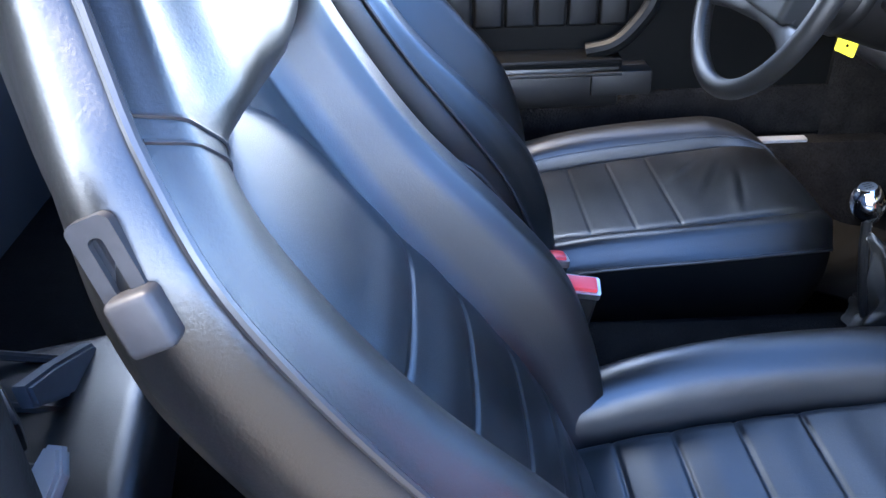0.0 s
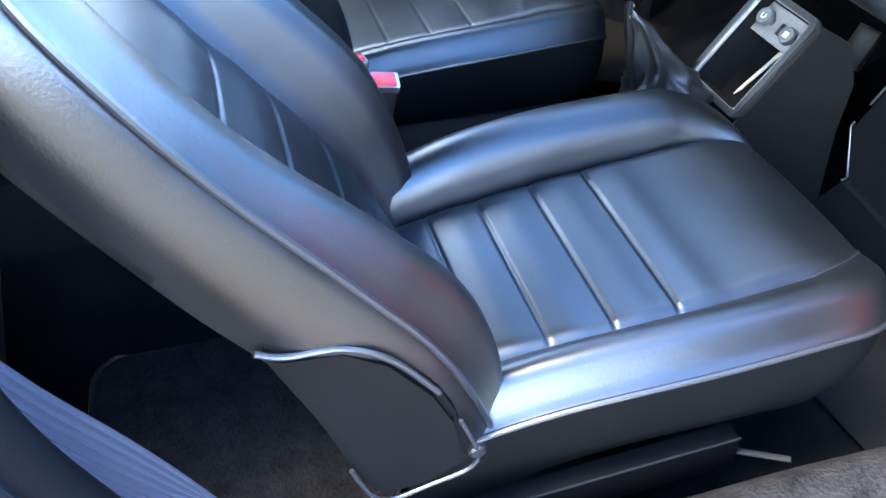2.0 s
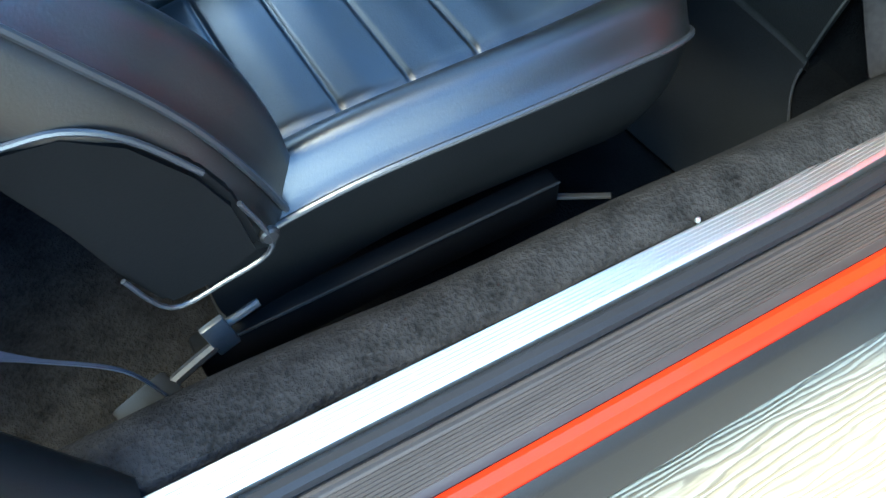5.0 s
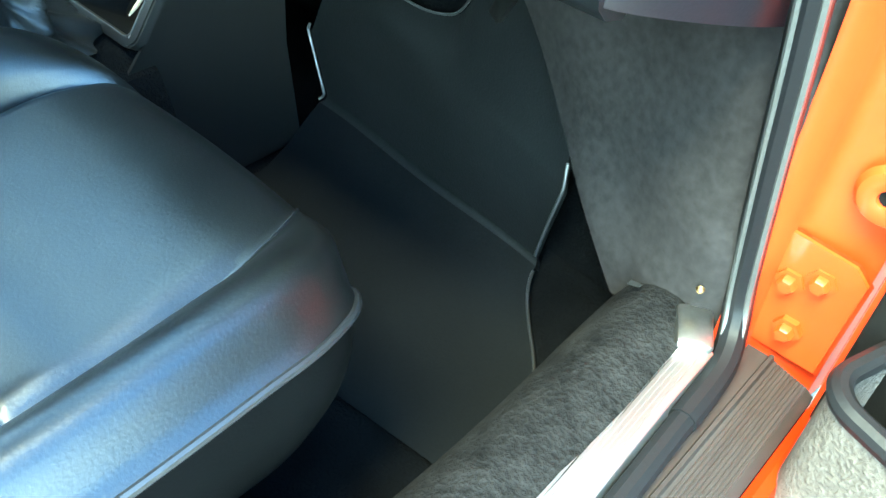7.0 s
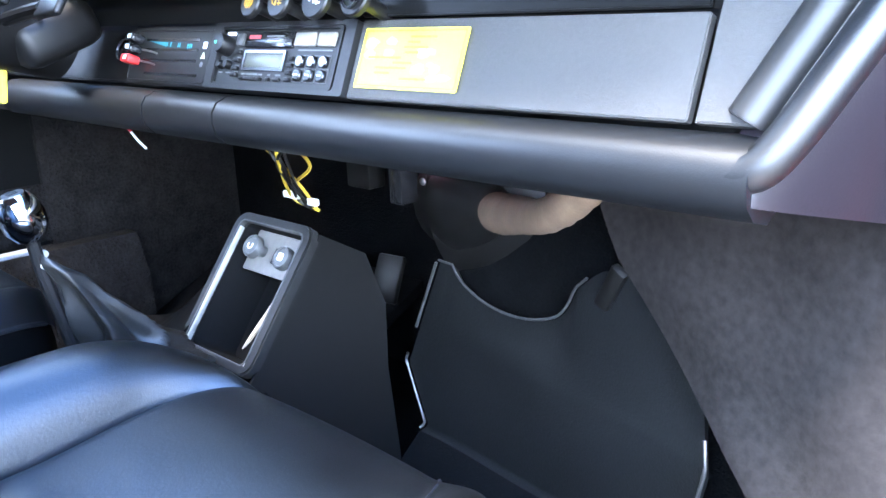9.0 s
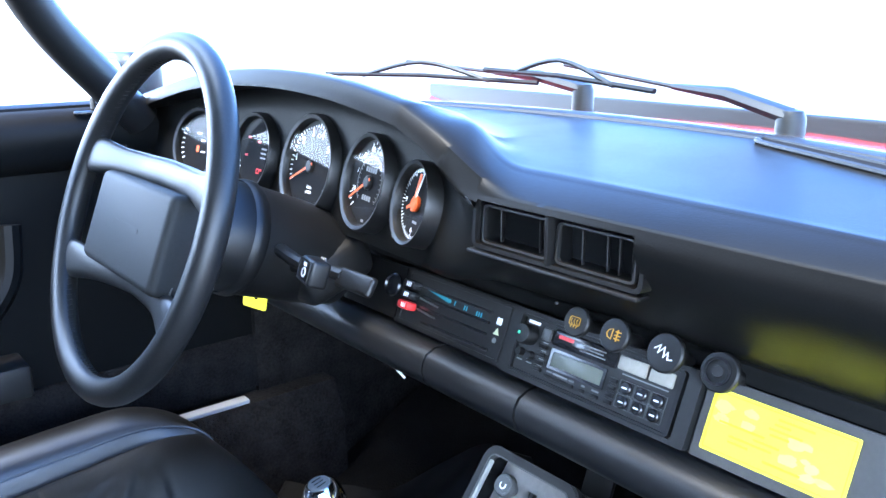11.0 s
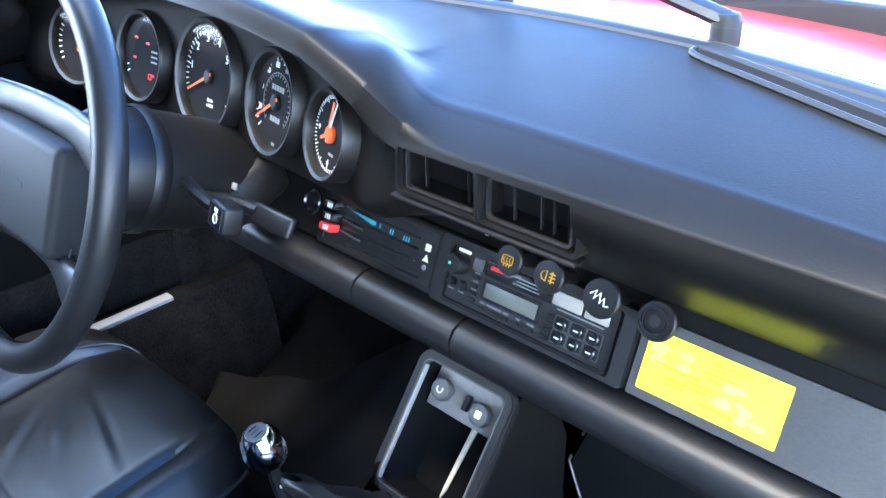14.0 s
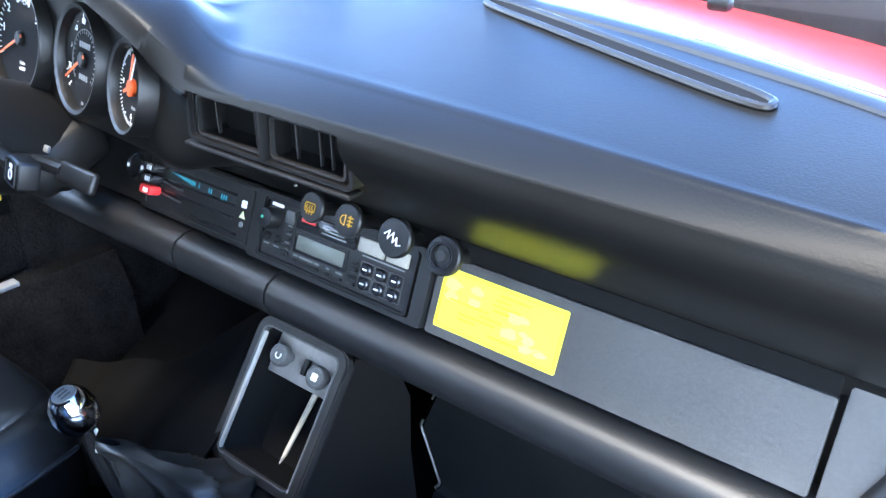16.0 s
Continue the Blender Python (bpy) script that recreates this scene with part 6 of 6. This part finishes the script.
path = [Vector(p) for p in spline([(0.640, -0.775, 0.82), (0.620, -0.752, 0.71), (0.612, -0.722, 0.625), (0.604, -0.690, 0.555), (0.600, -0.645, 0.480), (0.600, -0.600, 0.425), (0.597, -0.550, 0.360), (0.585, -0.530, 0.275)], 8)]
nb = len(path) - 1


def strap(u, v):
    p = path[round(v * nb)]
    w = Vector((0.90, -0.13, -0.44)).lerp(Vector((0.62, 0.05, 0.78)), step(0.45, 0.75, v)).normalized()
    d = Vector((0.3, 0.9, 0.3)).normalized()
    return p + w * (u - 0.5) * 0.046 * (1 - 0.55 * step(0.40, 0.75, v)) + d * 0.0010 * math.cos(u * 2 * math.pi * 6)


part("webbing", surface(strap, 48, nb, thick=(0.002, 0, 0)), BELT, belt, angle=80)
part("anchor", rbox((0.05, 0.06, 0.02), (0.585, -0.545, 0.262), 0.006, (0, 0, 20)), PLASTIC, belt)

# ---- passenger door, standing open ----
pd = tagged(new("door_2"), "open red passenger door with black trim and a hollow pocket", "car door", kind="structure")
DM = Matrix.Translation((0.775, 0.345, 0.0)) @ pose(0, 0, 0, 0, 0, 72)
# in the door's own space: length runs towards -y, inner side towards -x
part("skin", rbox((0.035, 1.02, 0.62), (0.030, -0.53, 0.60), 0.012, seg=3), RED, pd, "glossy red outer skin", m=DM)
part("inner_frame", rbox((0.05, 1.00, 0.60), (-0.008, -0.53, 0.60), 0.010), RED, pd, m=DM)
part("trim_panel", rbox((0.012, 0.98, 0.56), (-0.038, -0.53, 0.60), 0.008), DASH, pd, "black door trim", m=DM)
pk = part("pocket", frame_bm(rrect(0.100, 0.62, 0.032, 8), rrect(0.084, 0.604, 0.024, 8), DM @ pose(-0.0675, -0.372, 0.270), 0.160), TAUPE, pd, "hollow taupe carpeted door pocket")
part("pocket_rim", tube([Vector((x, y, 0.160)) for x, y in rrect(0.092, 0.612, 0.028, 8)], 0.0085, 10, closed=True), RUBBER, pk, "black rubber rim", m=DM @ pose(-0.0675, -0.372, 0.270))
part("pocket_floor", slab(rrect(0.09, 0.61, 0.025), DM @ pose(-0.0675, -0.372, 0.272), 0.006), PLASTIC, pk)

# ---- outside ahead of the screen: wipers ----
def wiper(piv, tip, blade0, blade1):
    w = empty("windscreen_wiper", "black windscreen wiper resting on the glass", "wiper", group="wipers")
    p, t = Vector(piv), Vector(tip)
    part("spindle", lathe([(0.014, -0.03), (0.014, 0.010), (0.011, 0.018), (0.0, 0.020)], 20, pose(*piv)), PLASTIC, w)
    part("nut_ring", lathe([(0.018, -0.034), (0.018, -0.026), (0.014, -0.024)], 20, pose(*piv)), RED, w)
    mid = p.lerp(t, 0.45) + Vector((0, 0, 0.010))
    part("arm", tube([p + Vector((0, 0, 0.012)), p.lerp(mid, 0.5) + Vector((0, 0, 0.012)), mid], 0.011, 8, flat=0.6, radii=[0.014, 0.013, 0.006]), PLASTIC, w)
    part("arm_rod", tube([mid, t], 0.0026, 6), PLASTIC, w)
    part("blade", tube([Vector(blade0), Vector(blade0).lerp(Vector(blade1), 0.5) + Vector((0, 0, 0.004)), Vector(blade1)], 0.0034, 6), RUBBER, w)
    part("blade_bridge", tube(spline([Vector(blade0).lerp(Vector(blade1), 0.2), Vector(blade0).lerp(Vector(blade1), 0.5) + Vector((0, 0, 0.022)), Vector(blade0).lerp(Vector(blade1), 0.8)], 5), 0.0032, 6), PLASTIC, w)


wiper((0.205, 0.402, 0.912), (-0.110, 0.430, 0.960), (-0.24, 0.415, 0.950), (0.06, 0.385, 0.940))
wiper((-0.10, 0.455, 0.918), (-0.42, 0.420, 0.955), (-0.52, 0.34, 0.935), (-0.16, 0.435, 0.935))
part("washer_jet", rbox((0.020, 0.014, 0.012), (0.385, 0.42, 0.915), 0.004), PLASTIC, car)

# ---- small things on the sill and the floor behind the seat ----
rear_mat = tagged(part("floor_mat", slab(rrect(0.47, 0.36, 0.05, 6), pose(0.345, -0.63, 0.152), 0.012, 0.003), CARPET), "black carpet floor mat behind the passenger seat", "floor mat")
part("mat_edge", tube([Vector((x, y, 0.0)) for x, y in rrect(0.47, 0.36, 0.05, 6)], 0.0035, 6, closed=True), DARKGREY, rear_mat, "grey bound edge", m=pose(0.345, -0.63, 0.165))
tagged(part("sill_pin", lathe([(0, 0.004), (0.0022, 0.0034), (0.003, 0.0)], 10, pose(0.7005, -0.045, 0.3570)), STEEL), "small bright pin at the edge of the tread strip", "pin")
rng = random.Random(11)
scrap = tagged(part("paper_scrap", slab([(-0.006, -0.002), (0.004, -0.003), (0.007, 0.001), (-0.003, 0.003)], pose(0.640, 0.277, 0.3625, 8, 5, 30), 0.0012, 0.0003), DARKGREY), "small grey paper scrap on the sill carpet", "scrap")
bm = None
for k in range(5):
    y = 0.300 - 0.012 * k
    bm = rbox((0.004 + 0.002 * rng.random(), 0.014, 0.004), (0.7235 + 0.002 * rng.random(), y, 0.3405), 0.0015, (0, 0, rng.uniform(-15, 15)), seg=1, bm=bm)
part("sealant_bead", bm, SEALANT, car, "crumbling yellow sealant at the pillar foot")


card = tagged(part("paper_card", slab([(-0.078, -0.030), (0.028, -0.031), (0.034, -0.004), (-0.022, 0.012)], pose(-0.006, -0.688, 0.3635), 0.0012, 0.0003), WHITE), "white paper card lying on the carpeted centre tunnel", "card")
